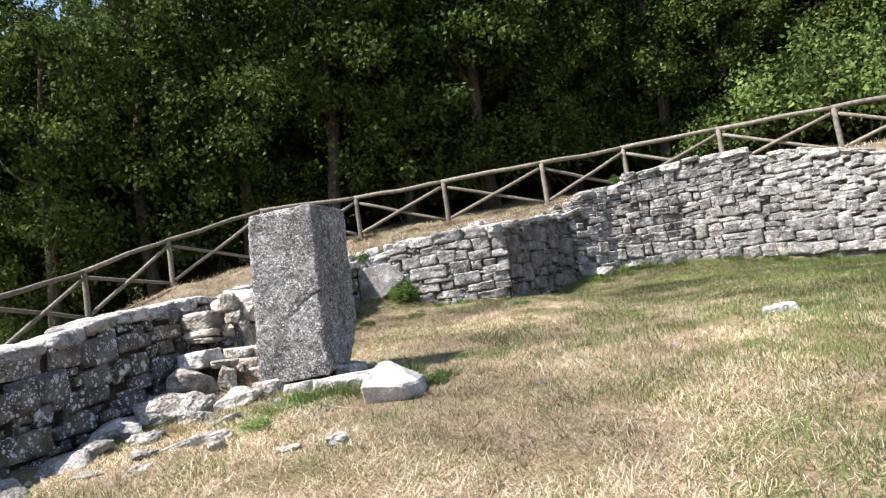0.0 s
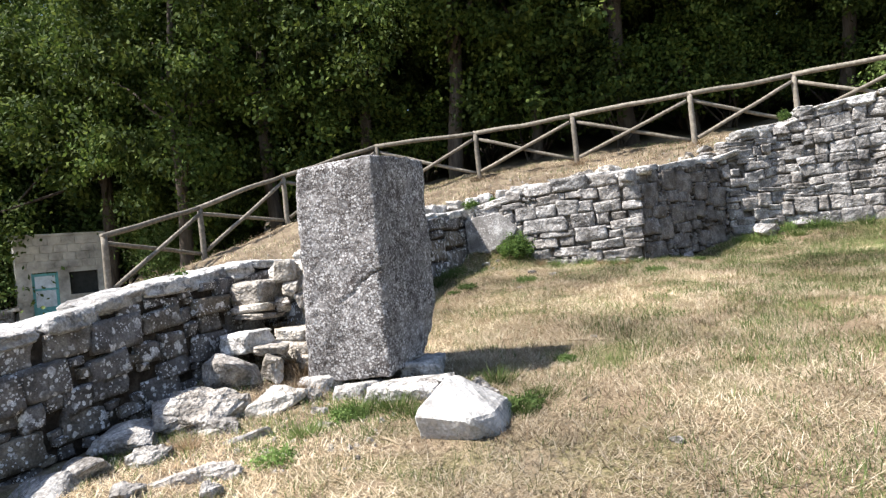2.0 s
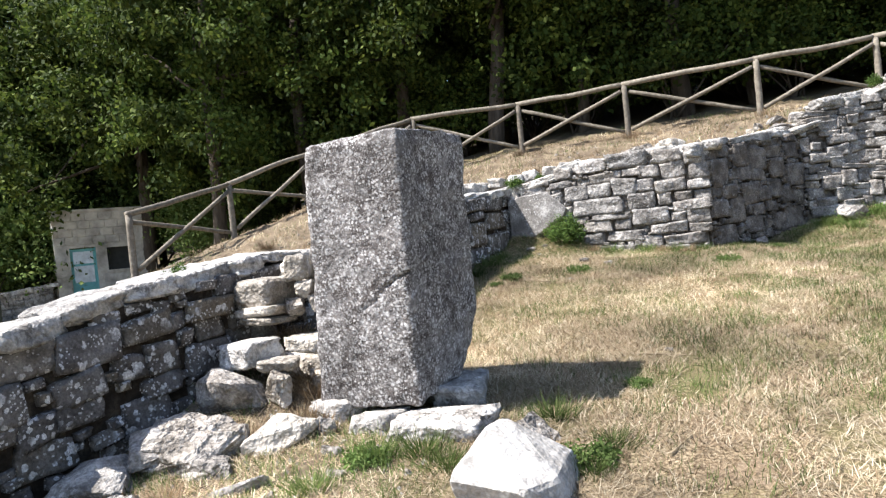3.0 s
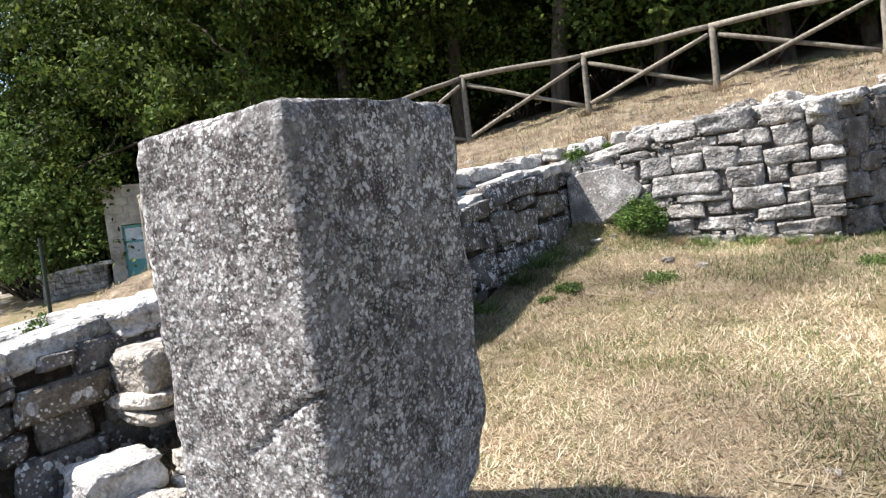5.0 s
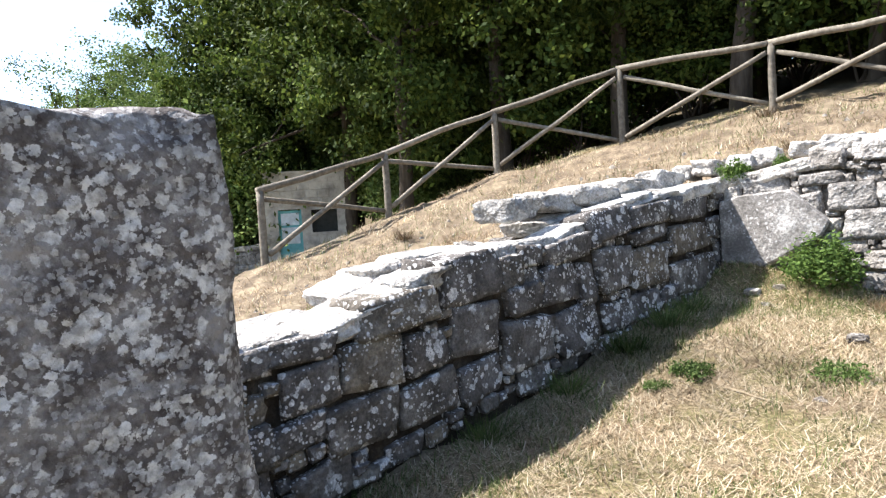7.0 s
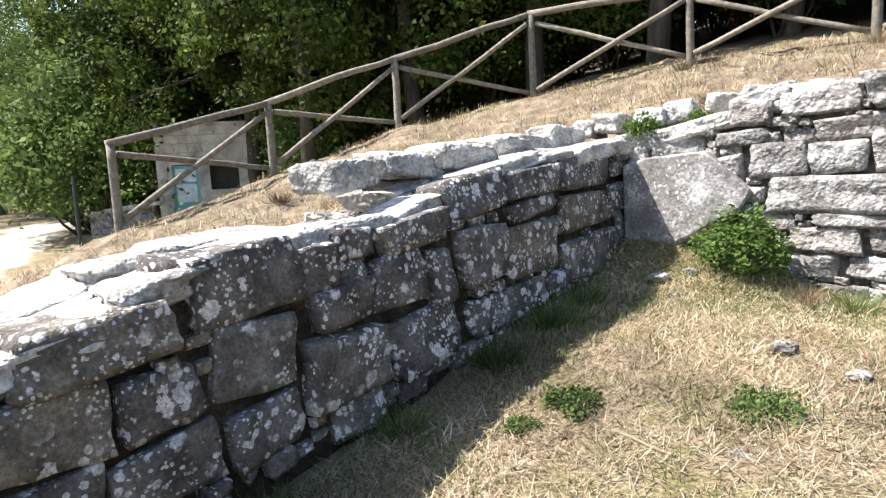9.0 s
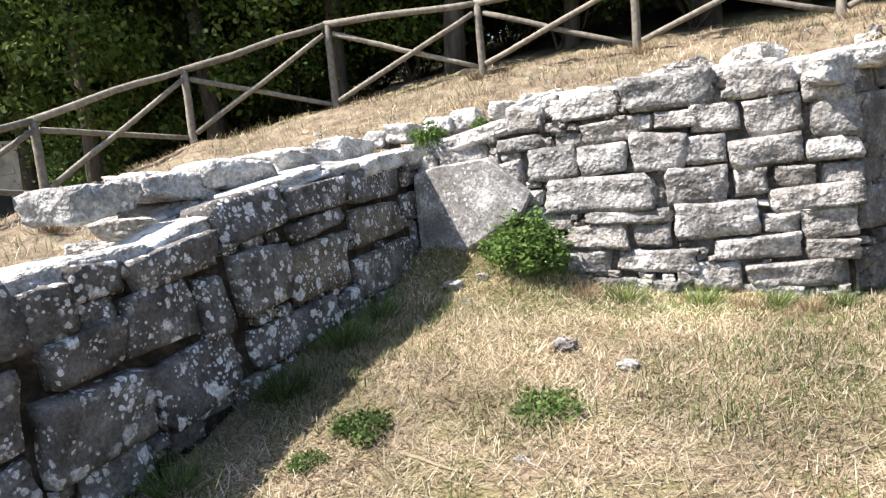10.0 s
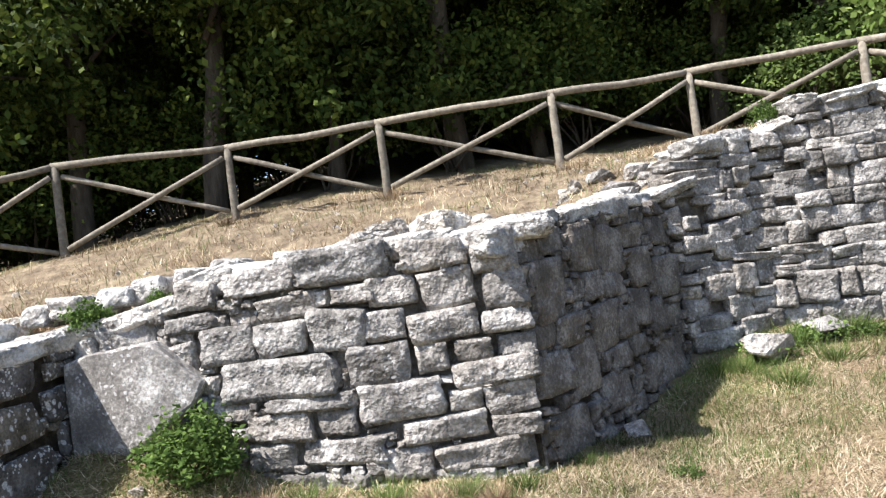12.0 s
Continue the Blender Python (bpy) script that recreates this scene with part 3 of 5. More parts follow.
    for r in range(cap_rows):
        u = -rnd.uniform(0, 0.2)
        deep = thick / cap_rows
        while u < total:
            w = rnd.uniform(*caps)
            mid = min(max(u + w / 2, 0.0), total)
            slope = math.degrees(math.atan((at(top, min(mid + 0.1, total)) - at(top, max(mid - 0.1, 0))) / 0.2))
            h = cap_h * rnd.uniform(0.8, 1.5)
            b = batter * (at(top, mid) - at(base, mid))
            m = wall_frame(line, mid, at(top, mid) - h / 2 + rnd.uniform(-0.02, 0.03) * wild - 0.02 * r, b + deep * (r + 0.5) + (0.015 if pack else -0.03) + rnd.uniform(-0.03, 0.03))
            m = m @ pose(0, 0, 0, rnd.uniform(-4, 4), -max(-14, min(14, slope)) + rnd.uniform(-3, 3), rnd.uniform(-6, 6)) @ Matrix.Diagonal((w * 1.03, deep * rnd.uniform(0.95, 1.2), h, 1))
            if rnd.random() < 0.5:
                m = m @ Matrix.Rotation(math.pi, 4, "Z")
            part("cap_stone", rnd.choice(BLOCKS["cap"]), wall, m)
            u += w
    return wall


# the larger stones of two wall faces: distance along the wall, height, width, height of the stone
LEFT_NEAR = ((3.31, 1.41, 0.18, 0.21), (3.56, 1.44, 0.28, 0.2), (3.71, 1.62, 0.28, 0.16), (4.04, 1.64, 0.35, 0.19), (3.96, 1.46, 0.3, 0.16), (4.39, 1.69, 0.32, 0.14), (4.25, 1.5, 0.18, 0.13),
             (3.73, 1.31, 0.18, 0.13), (3.45, 1.27, 0.14, 0.13), (4.85, 1.74, 0.34, 0.13), (4.47, 1.51, 0.2, 0.18), (6.1, 1.94, 0.26, 0.12), (6.37, 1.96, 0.28, 0.11), (6.69, 1.84, 0.33, 0.22), (6.38, 1.79, 0.26, 0.19), (6.63, 1.6, 0.36, 0.22))
LEFT_FAR = ((6.86, 2.05, 0.44, 0.17), (7.0, 1.84, 0.26, 0.2), (7.0, 1.62, 0.36, 0.2), (7.33, 2.15, 0.44, 0.24), (7.64, 2.15, 0.17, 0.2), (7.84, 2.24, 0.2, 0.12), (7.74, 2.0, 0.31, 0.16), (8.06, 2.03, 0.3, 0.23), (8.18, 2.23, 0.43, 0.13),
            (8.66, 2.08, 0.36, 0.27), (7.34, 1.88, 0.31, 0.26), (7.76, 1.76, 0.4, 0.27), (8.2, 1.76, 0.4, 0.24), (7.37, 1.64, 0.34, 0.2), (9.12, 2.07, 0.46, 0.27), (9.75, 1.93, 0.58, 0.24), (8.66, 2.36, 0.42, 0.19), (9.15, 2.4, 0.46, 0.16),
            (9.74, 2.44, 0.62, 0.2), (8.34, 2.02, 0.16, 0.24), (9.12, 2.27, 0.5, 0.1), (9.72, 2.2, 0.6, 0.22), (8.86, 1.79, 0.76, 0.19))
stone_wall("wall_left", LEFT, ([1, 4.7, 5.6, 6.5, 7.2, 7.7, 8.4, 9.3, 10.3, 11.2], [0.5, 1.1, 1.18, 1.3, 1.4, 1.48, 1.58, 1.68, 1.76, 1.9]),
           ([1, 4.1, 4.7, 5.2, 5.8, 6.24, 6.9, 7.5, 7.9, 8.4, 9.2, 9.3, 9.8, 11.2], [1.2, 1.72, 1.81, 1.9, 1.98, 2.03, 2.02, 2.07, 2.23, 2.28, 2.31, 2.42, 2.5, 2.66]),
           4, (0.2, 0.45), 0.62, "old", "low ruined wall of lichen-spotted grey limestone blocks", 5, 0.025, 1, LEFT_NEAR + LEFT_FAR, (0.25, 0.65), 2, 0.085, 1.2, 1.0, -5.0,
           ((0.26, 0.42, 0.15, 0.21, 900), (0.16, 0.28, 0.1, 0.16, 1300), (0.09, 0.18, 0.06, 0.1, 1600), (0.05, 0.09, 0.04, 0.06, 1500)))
FRONT_UPPER = ((2.43, 2.75, 0.24, 0.21), (2.11, 2.77, 0.32, 0.15), (1.65, 2.77, 0.48, 0.18), (1.17, 2.76, 0.41, 0.14), (0.78, 2.72, 0.24, 0.16), (2.17, 2.58, 0.27, 0.18), (1.89, 2.61, 0.24, 0.15), (1.66, 2.63, 0.22, 0.1), (2.45, 2.54, 0.22, 0.19),
               (1.32, 2.6, 0.32, 0.12), (1.57, 2.46, 0.3, 0.2), (2.1, 2.41, 0.34, 0.14), (2.43, 2.38, 0.25, 0.11), (1.82, 2.44, 0.2, 0.14), (0.95, 2.44, 0.32, 0.18), (1.26, 2.44, 0.28, 0.17), (0.75, 2.58, 0.3, 0.09))
FRONT_LOWER = ((1.76, 2.26, 0.32, 0.2), (2.03, 2.25, 0.17, 0.15), (2.25, 2.26, 0.2, 0.11), (2.46, 2.26, 0.19, 0.12), (1.21, 2.24, 0.66, 0.19), (1.86, 2.07, 0.42, 0.2), (2.34, 2.14, 0.42, 0.12), (1.4, 2.1, 0.46, 0.09), (1.52, 1.99, 0.2, 0.13),
               (2.17, 2.03, 0.16, 0.11), (2.41, 2.0, 0.26, 0.15), (2.04, 1.9, 0.4, 0.13), (2.41, 1.86, 0.26, 0.11), (1.21, 2.0, 0.32, 0.15), (1.53, 1.85, 0.46, 0.14), (2.24, 1.74, 0.46, 0.14), (1.86, 1.75, 0.24, 0.15))
stone_wall("wall_front", FRONT, ([-1.5, -0.8, 0, 1.0], [1.95, 1.85, 1.68, 1.58]), ([-1.5, -0.9, -0.6, -0.1, 1.1], [2.66, 2.74, 2.86, 2.86, 2.88]),
           8, (0.16, 0.32), 0.7, "face", "coursed rubble limestone wall in full sun beside the grass", 11, 0.04, 0,
           FRONT_UPPER + FRONT_LOWER, (0.28, 0.55), 3, 0.09, 0.8, 1.02, 0.0, ((0.2, 0.36, 0.11, 0.17, 700), (0.12, 0.22, 0.08, 0.13, 900), (0.06, 0.13, 0.05, 0.08, 1100), (0.035, 0.07, 0.03, 0.05, 1200)))
# Laid in the darkened stone, which carries part of this face's shade.
stone_wall("wall_side", SIDE, ([1.0, 2.4], [1.62, 1.85]), ([1.0, 2.4], [2.87, 3.03]), 6, (0.2, 0.36), 0.6, "shade_dark", "shaded return of the rubble limestone wall", 17, 0.04, 0, (), (0.22, 0.42), 3, 0.1, 1.0, 1.0, 0.0,
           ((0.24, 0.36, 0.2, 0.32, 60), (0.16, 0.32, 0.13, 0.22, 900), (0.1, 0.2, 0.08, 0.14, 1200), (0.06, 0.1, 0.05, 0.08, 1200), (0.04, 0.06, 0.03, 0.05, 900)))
stone_wall("wall_right", RIGHT, ([2.3, 3.2, 4.6, 5.8, 6.6, 9], [1.88, 2.0, 1.9, 1.78, 1.62, 1.2]),
           ([2.3, 2.66, 2.72, 3.5, 3.58, 4.6, 5.55, 5.65, 6.2, 6.6, 6.75, 9], [3.02, 3.12, 3.4, 3.5, 3.64, 3.7, 3.68, 3.52, 3.38, 3.16, 2.98, 2.4]),
           11, (0.14, 0.34), 0.6, "face", "tall curved retaining wall of coursed pale limestone", 23, 0.05, 0, (), (0.22, 0.45), 2, 0.1, 1.1, 1.0)


# ---- the standing block ----
def build_block():
    foot = [(-1.66, 5.46), (-1.045, 5.335), (-0.87, 6.05), (-1.5, 6.2)]
    head = [(-1.555, 5.34), (-1.005, 5.265), (-0.838, 5.94), (-1.42, 6.03)]
    n, k = 40, 150
    bm = bmesh.new()

    def put(u, v, w):
        a = Vector(foot[0]).lerp(Vector(foot[1]), u).lerp(Vector(foot[3]).lerp(Vector(foot[2]), u), v)
        b = Vector(head[0]).lerp(Vector(head[1]), u).lerp(Vector(head[3]).lerp(Vector(head[2]), u), v)
        p = a.lerp(b, w)
        z = 1.165 + (0.1 * v + 0.02 * u) * (1 - w) + (2.558 - 1.165 + 0.02 * u + 0.028 * v) * w
        return Vector((p.x, p.y, z))

    bmesh.ops.create_cube(bm, size=1.0, matrix=Matrix.Translation((0.5, 0.5, 0.5)))
    bmesh.ops.subdivide_edges(bm, edges=[e for e in bm.edges if abs((e.verts[0].co - e.verts[1].co).z) > 0.5], cuts=k, use_grid_fill=True)
    bmesh.ops.subdivide_edges(bm, edges=[e for e in bm.edges if abs((e.verts[0].co - e.verts[1].co).z) < 0.001], cuts=n, use_grid_fill=True)
    mid = Vector((0.5, 0.5, 0.5))
    for v in bm.verts:
        c = v.co.copy()
        edge = sorted(abs(x - 0.5) for x in c)
        p = put(*c)
        centre = put(0.5, 0.5, c.z)
        q = p * 6
        near = max(0.0, edge[1] - 0.455) / 0.045
        wear = 0.014 * near * (1.0 + 1.6 * noise.noise(p * 9))
        out = (p - put(0.5, 0.5, 0.5)).normalized()
        p -= out * wear
        if edge[2] > 0.49:
            p += Vector(((c.x - 0.5), (c.y - 0.5), (c.z - 0.5))).normalized() * (0.007 * noise.fractal(q, 1.0, 2.0, 3) + 0.0022 * noise.noise(p * 31) + 0.003 * noise.noise(p * 62))
        if c.y < 0.01:
            zc = float(np.interp(p.x, [-1.4, -1.3, -1.24, -1.18, -1.1, -1.0], [1.64, 1.70, 1.725, 1.79, 1.835, 1.875]))
            if p.x > -1.36 and abs(p.z - zc) < 0.0055:
                p.y += 0.004 + 0.03 * max(0.0, p.x + 1.36) / 0.36
        corner = (p - put(0, 0, 1)).length
        if corner < 0.07:
            p += (centre - p).normalized() * (0.07 - corner) * 0.3
        corner = (p - put(1, 1, 0)).length
        if corner < 0.3:
            p += (put(0.5, 0.5, 0.4) - p).normalized() * (0.3 - corner) * 0.35
        v.co = p
    ob = new("stone_block", bm_mesh("stone_block", bm, MONOLITH, True))
    tagged(ob, "upright squared block of rough pecked grey limestone on footing stones", "stone block")


build_block()


# ---- fence ----
def pole(a, b, r0, r1, seed=0, sides=10, rings=6, wob=0.012):
    """A slightly crooked round pole from a to b, as a mesh whose origin is a."""
    a, b = Vector(a), Vector(b)
    d = b - a
    q = d.to_track_quat("Z", "Y")
    bm = bmesh.new()
    loops = []
    for i in range(rings + 1):
        k = i / rings
        off = Vector((noise.noise((seed, k * 2.5, 0)), noise.noise((seed, k * 2.5, 7)), 0)) * wob * math.sin(math.pi * k)
        r = r0 + (r1 - r0) * k
        loops.append([bm.verts.new(q @ (Vector((math.cos(t) * r * (1 + 0.05 * noise.noise((seed + j, k * 3, 1))), math.sin(t) * r, 0)) + off) + d * k)
                      for j in range(sides) for t in (2 * math.pi * j / sides,)])
    for l, m in zip(loops, loops[1:]):
        for j in range(sides):
            bm.faces.new((l[j], l[(j + 1) % sides], m[(j + 1) % sides], m[j]))
    bm.faces.new(loops[0][::-1])
    bm.faces.new(loops[-1])
    return bm


def build_fence():
    fence = thing("fence", (0, 0, 0), "weathered round-pole wooden fence with crossed braces on the bank", "fence")
    for i, (x, y, z, h) in enumerate(FENCE):
        foot = Vector((x, y, z - h - 0.25))
        part("post", bm_mesh("post", pole(foot, (x, y, z - 0.02), 0.066, 0.06, i + 0.3), WOOD, True), fence, Matrix.Translation(foot))
    for i, (a, b) in enumerate(zip(FENCE, FENCE[1:])):
        pa, pb = Vector(a[:3]), Vector(b[:3])
        d = (pb - pa).normalized()
        s = pa - d * 0.05
        part("top_rail", bm_mesh("top_rail", pole(s, pb + d * 0.05, 0.058, 0.05, i + 20.7, wob=0.05), WOOD, True), fence, Matrix.Translation(s))
        out = Vector((d.y, -d.x, 0)).normalized()
        la, lb = Vector((a[0], a[1], a[2] - a[3])), Vector((b[0], b[1], b[2] - b[3]))
        for j, (p, q) in enumerate(((pa + Vector((0, 0, -0.13)), lb + Vector((0, 0, 0.12))), (la + Vector((0, 0, 0.14)), pb + Vector((0, 0, -0.12))))):
            p, q = p.lerp(q, 0.03) + out * (0.03 if j else -0.035), p.lerp(q, 0.97) + out * (0.03 if j else -0.035)
            part("brace", bm_mesh("brace", pole(p, q, 0.045, 0.04, i + j * 40 + 50.1, wob=0.03), WOOD, True), fence, Matrix.Translation(p))


build_fence()


# ---- plants: builders ----
def quads_mesh(name, v, material):
    """A mesh of loose quads from an array of corners, four by four."""
    n = len(v) // 4
    me = bpy.data.meshes.new(name)
    me.vertices.add(n * 4)
    me.vertices.foreach_set("co", v.astype(np.float32).ravel())
    me.loops.add(n * 4)
    me.loops.foreach_set("vertex_index", np.arange(n * 4, dtype=np.int32))
    me.polygons.add(n)
    me.polygons.foreach_set("loop_start", np.arange(0, n * 4, 4, dtype=np.int32))
    me.polygons.foreach_set("loop_total", np.full(n, 4, dtype=np.int32))
    me.materials.append(material)
    me.update(calc_edges=True)
    return me


def unit(v):
    return v / np.maximum(np.linalg.norm(v, axis=-1, keepdims=True), 1e-9)


def leaves(centres, radii, per, size, rng, droop=0.3, flat=1.0):
    """Corners of small pointed leaves scattered in clumps."""
    c = np.repeat(centres, per, 0)
    r = np.repeat(radii, per)
    n = len(c)
    off = rng.normal(0, 0.42, (n, 3)) * r[:, None] * np.array([1.0, 1.0, flat])
    p = c + off
    a = unit(rng.normal(0, 1, (n, 3)) + np.array([0, 0, -droop]))
    nrm = unit(off / r[:, None] * 1.1 + rng.normal(0, 0.4, (n, 3)) + np.array([-0.05, -0.1, 0.35]))
    b = unit(np.cross(nrm, a))
    s = rng.uniform(size[0], size[1], n)[:, None]
    v = np.stack([p, p + a * s * 0.5 + b * s * 0.3, p + a * s, p + a * s * 0.5 - b * s * 0.3], 1)
    return v.reshape(-1, 3)


def limb(bm, a, b, r0, r1, sides=7, bend=0.0, seed=0, rings=5):
    a, b = Vector(a), Vector(b)
    d = b - a
    q = d.to_track_quat("Z", "Y")
    loops = []
    for i in range(rings + 1):
        k = i / rings
        c = a + d * k + Vector((noise.noise((seed, k * 2, 0)), noise.noise((seed, k * 2, 5)), 0)) * bend * math.sin(math.pi * k * 0.9)
        r = r0 + (r1 - r0) * k
        loops.append([bm.verts.new(c + q @ Vector((math.cos(2 * math.pi * j / sides) * r, math.sin(2 * math.pi * j / sides) * r, 0))) for j in range(sides)])
    for l, m in zip(loops, loops[1:]):
        for j in range(sides):
            bm.faces.new((l[j], l[(j + 1) % sides], m[(j + 1) % sides], m[j]))
    bm.faces.new(loops[0][::-1])
    bm.faces.new(loops[-1])


def tree_thing(seed, name, label, material, height=13.0, crown=(4.2, 4.2, 4.8), low=0.6, trunk=0.23, clumps=430, per=115, size=(0.1, 0.2)):
    rng = np.random.default_rng(seed)
    ob = thing(name, (0, 0, 0), label, "tree", "woodland trees")
    d = unit(rng.normal(0, 1, (clumps, 3)))
    r = rng.uniform(0.35, 1.0, clumps) ** 0.55
    lump = np.array([0.78 + 0.55 * noise.noise((x * 2.1 + seed, y * 2.1, z * 2.1)) for x, y, z in d])
    c = d * (r * lump)[:, None] * np.array(crown) + np.array([0, 0, height * low])
    keep = np.array([noise.noise((x * 0.45, y * 0.45, z * 0.45 + seed)) > -0.24 for x, y, z in c])
    c = c[keep]
    part("crown", quads_mesh("crown", leaves(c, rng.uniform(0.3, 0.85, len(c)), per, size, rng, 0.6, 0.7), material), ob)
    bm = bmesh.new()
    top = Vector((rng.uniform(-0.6, 0.6), rng.uniform(-0.6, 0.6), height * 0.72))
    limb(bm, (0, 0, -0.5), top, trunk, trunk * 0.3, 9, 0.7, seed + 0.3, 8)
    for i in range(8):
        e = Vector(c[rng.integers(len(c))])
        h = rng.uniform(0.22, 0.62)
        limb(bm, top * h + Vector((0, 0, 0.0)), e, trunk * 0.36 * (1 - h * 0.5), 0.02, 6, 0.4, seed + i * 1.7, 5)
    part("trunk", bm_mesh("trunk", bm, BARK, True), ob)
    return ob


def shrub_thing(seed, name, label, material, size=(1.5, 1.5, 1.5), clumps=75, per=52, leaf=(0.07, 0.14), stems=7):
    rng = np.random.default_rng(seed)
    ob = thing(name, (0, 0, 0), label, "shrub", "woodland shrubs")
    d = unit(rng.normal(0, 1, (clumps, 3)))
    d[:, 2] = np.abs(d[:, 2]) * 1.2 - 0.25
    lump = np.array([0.8 + 0.6 * noise.noise((x * 2 + seed, y * 2, z * 2)) for x, y, z in d])
    c = d * (rng.uniform(0.3, 1, clumps) ** 0.6 * lump)[:, None] * np.array(size) + np.array([0, 0, size[2] * 0.6])
    part("foliage", quads_mesh("foliage", leaves(c, rng.uniform(0.25, 0.5, clumps) * size[0] / 1.4, per, leaf, rng), material), ob)
    bm = bmesh.new()
    for i in range(stems):
        limb(bm, (rng.uniform(-0.15, 0.15), rng.uniform(-0.15, 0.15), -0.15), Vector(c[rng.integers(clumps)]), 0.03, 0.008, 5, 0.15, seed + i, 3)
    part("branchwork", bm_mesh("branchwork", bm, BARK, True), ob)
    return ob


# ---- woodland ----
OAK = "broad dark-green deciduous tree at the woodland edge"
PALE = "pale green deciduous tree beside the white track"
oaks = [tree_thing(101 + i, "oak_tree", OAK, LEAF, 13 + i * 0.6, (4.4 + 0.3 * (i % 3), 4.4, 6.0), 0.5) for i in range(4)]
pales = [tree_thing(151 + i, "pale_tree", PALE, LEAF_LIGHT, 10, (3.2, 3.2, 4.4), 0.52, 0.18, 220, 100, (0.08, 0.15)) for i in range(2)]
darks = [shrub_thing(201 + i, "dark_shrub", "dense dark-green shrub beneath the woodland trees", LEAF, (1.9, 1.9, 2.1), 90, 60, (0.09, 0.17)) for i in range(3)]
lights = [shrub_thing(231 + i, "light_shrub", "sunlit pale-green shrub at the woodland edge", LEAF_LIGHT, (1.7, 1.7, 1.7), 95, 60, (0.07, 0.14)) for i in range(2)]


def plant(kinds, spots, seed, scale=(0.9, 1.15), sink=0.05):
    """Sets out copies of the kinds; the first ones planted are the kinds themselves."""
    rnd = random.Random(seed)
    for i, (x, y, *s) in enumerate(spots):
        src = kinds[i % len(kinds)]
        k = (s[0] if s else 1.0) * rnd.uniform(*scale)
        m = pose(x, y, gz(x, y) - sink, 0, 0, rnd.uniform(0, 360))
        if i < len(kinds):
            ob = src
            ob.matrix_basis = m
        else:
            ob = copy_thing(src, m)
        ob.scale = (k, k, k * rnd.uniform(0.92, 1.1))


jit = random.Random(77)
spots = [(-12.2, 20.2, 1.0), (-9.4, 21.4, 0.95), (-15.6, 25.5, 1.05), (-20.5, 26.2, 1.25), (-24.2, 25.0, 1.25), (-26.5, 28.5, 1.2), (-18.0, 29.5, 1.15), (-24, 31, 1.15), (-22.6, 27.2, 1.4), (-17.6, 23.6, 1.15)]
for row, (y0, x0, x1, step) in enumerate(((21.9, -6.6, 21, 2.8), (26.5, -14.5, 24, 3.4), (31.5, -18, 30, 3.8), (38.5, -24, 40, 5.2))):
    x = x0
    while x < x1:
        bend = -0.22 * max(0, x - 8)
        spots.append((x + jit.uniform(-0.7, 0.7), y0 + bend + jit.uniform(-1.1, 1.1), jit.uniform(0.85, 1.1) * (1 + 0.04 * row)))
        x += step
plant(oaks, spots, 5)
plant(pales, [(-30, 24.5, 1.0), (-27.5, 27, 1.1), (-22.4, 23.4, 0.75), (-25.2, 23.6, 0.85), (-34, 27, 1.0), (-24.5, 27.5, 1.05), (-38, 33, 1.1), (-22, 30, 1.1), (-31.5, 31, 1.2), (-40, 29, 1.75), (-43, 26.5, 1.35), (-38, 31, 1.3), (-47, 30, 1.4), (-36.5, 28, 1.05), (-45, 34, 1.4)], 6)
spots = []
for y0, x0, x1, step in ((22.4, -8, 20, 3.3), (24.6, -13, 22, 2.1), (27.5, -16, 25, 2.6), (32.5, -18, 30, 3.0)):
    x = x0
    while x < x1:
        spots.append((x + jit.uniform(-0.6, 0.6), y0 - 0.2 * max(0, x - 8) + jit.uniform(-0.7, 0.7), jit.uniform(0.7, 1.35)))
        x += step
plant(darks, spots, 8)
plant(lights, [(9.2, 20.2, 1.0), (10.6, 19.4, 1.3), (12.4, 18.4, 1.3), (-22.0, 20.4, 1.4), (-22.9, 20.9, 2.2), (-24.8, 22.0, 2.6), (-21.6, 22.6, 1.6), (-24.6, 21.6, 1.5), (-23.6, 23.6, 1.9),
               (-15.2, 24.6, 1.5), (-16.5, 26.2, 1.6), (-27, 23, 1.5), (-19.6, 25.8, 1.9), (14.5, 17.2, 1.2), (-14.2, 22.8, 0.9)], 9)


def far_woods():
    rng = np.random.default_rng(44)
    n = 900
    x = rng.uniform(-75, 75, n)
    y = 52 + rng.uniform(-4, 7, n) - 0.004 * x * x
    c = np.stack([x, y, ground_z(x, y) + rng.uniform(0, 1, n) ** 0.8 * np.array([12 + 5 * noise.noise((v * 0.13, 3, 0)) for v in x]) * np.where(x < -34, 0.6, 1.0)], 1)
    tagged(new("far_woods", quads_mesh("far_woods", leaves(c, rng.uniform(1.5, 3.0, n), 45, (0.5, 1.0), rng), LEAF)), "dense far woodland closing the hillside", "woods", "", "stuff")


far_woods()


# ---- hut ----
def box_bm(bm, lo, hi, m=Matrix()):
    lo, hi = Vector(lo), Vector(hi)
    return bmesh.ops.create_cube(bm, size=1.0, matrix=m @ Matrix.Translation((lo + hi) / 2) @ Matrix.Diagonal((*(hi - lo), 1)))


def box_mesh(name, lo, hi, material, bevel=0.0):
    bm = bmesh.new()
    box_bm(bm, lo, hi)
    if bevel:
        bmesh.ops.bevel(bm, geom=bm.edges[:], offset=bevel, segments=2, affect="EDGES")
    return bm_mesh(name, bm, material)


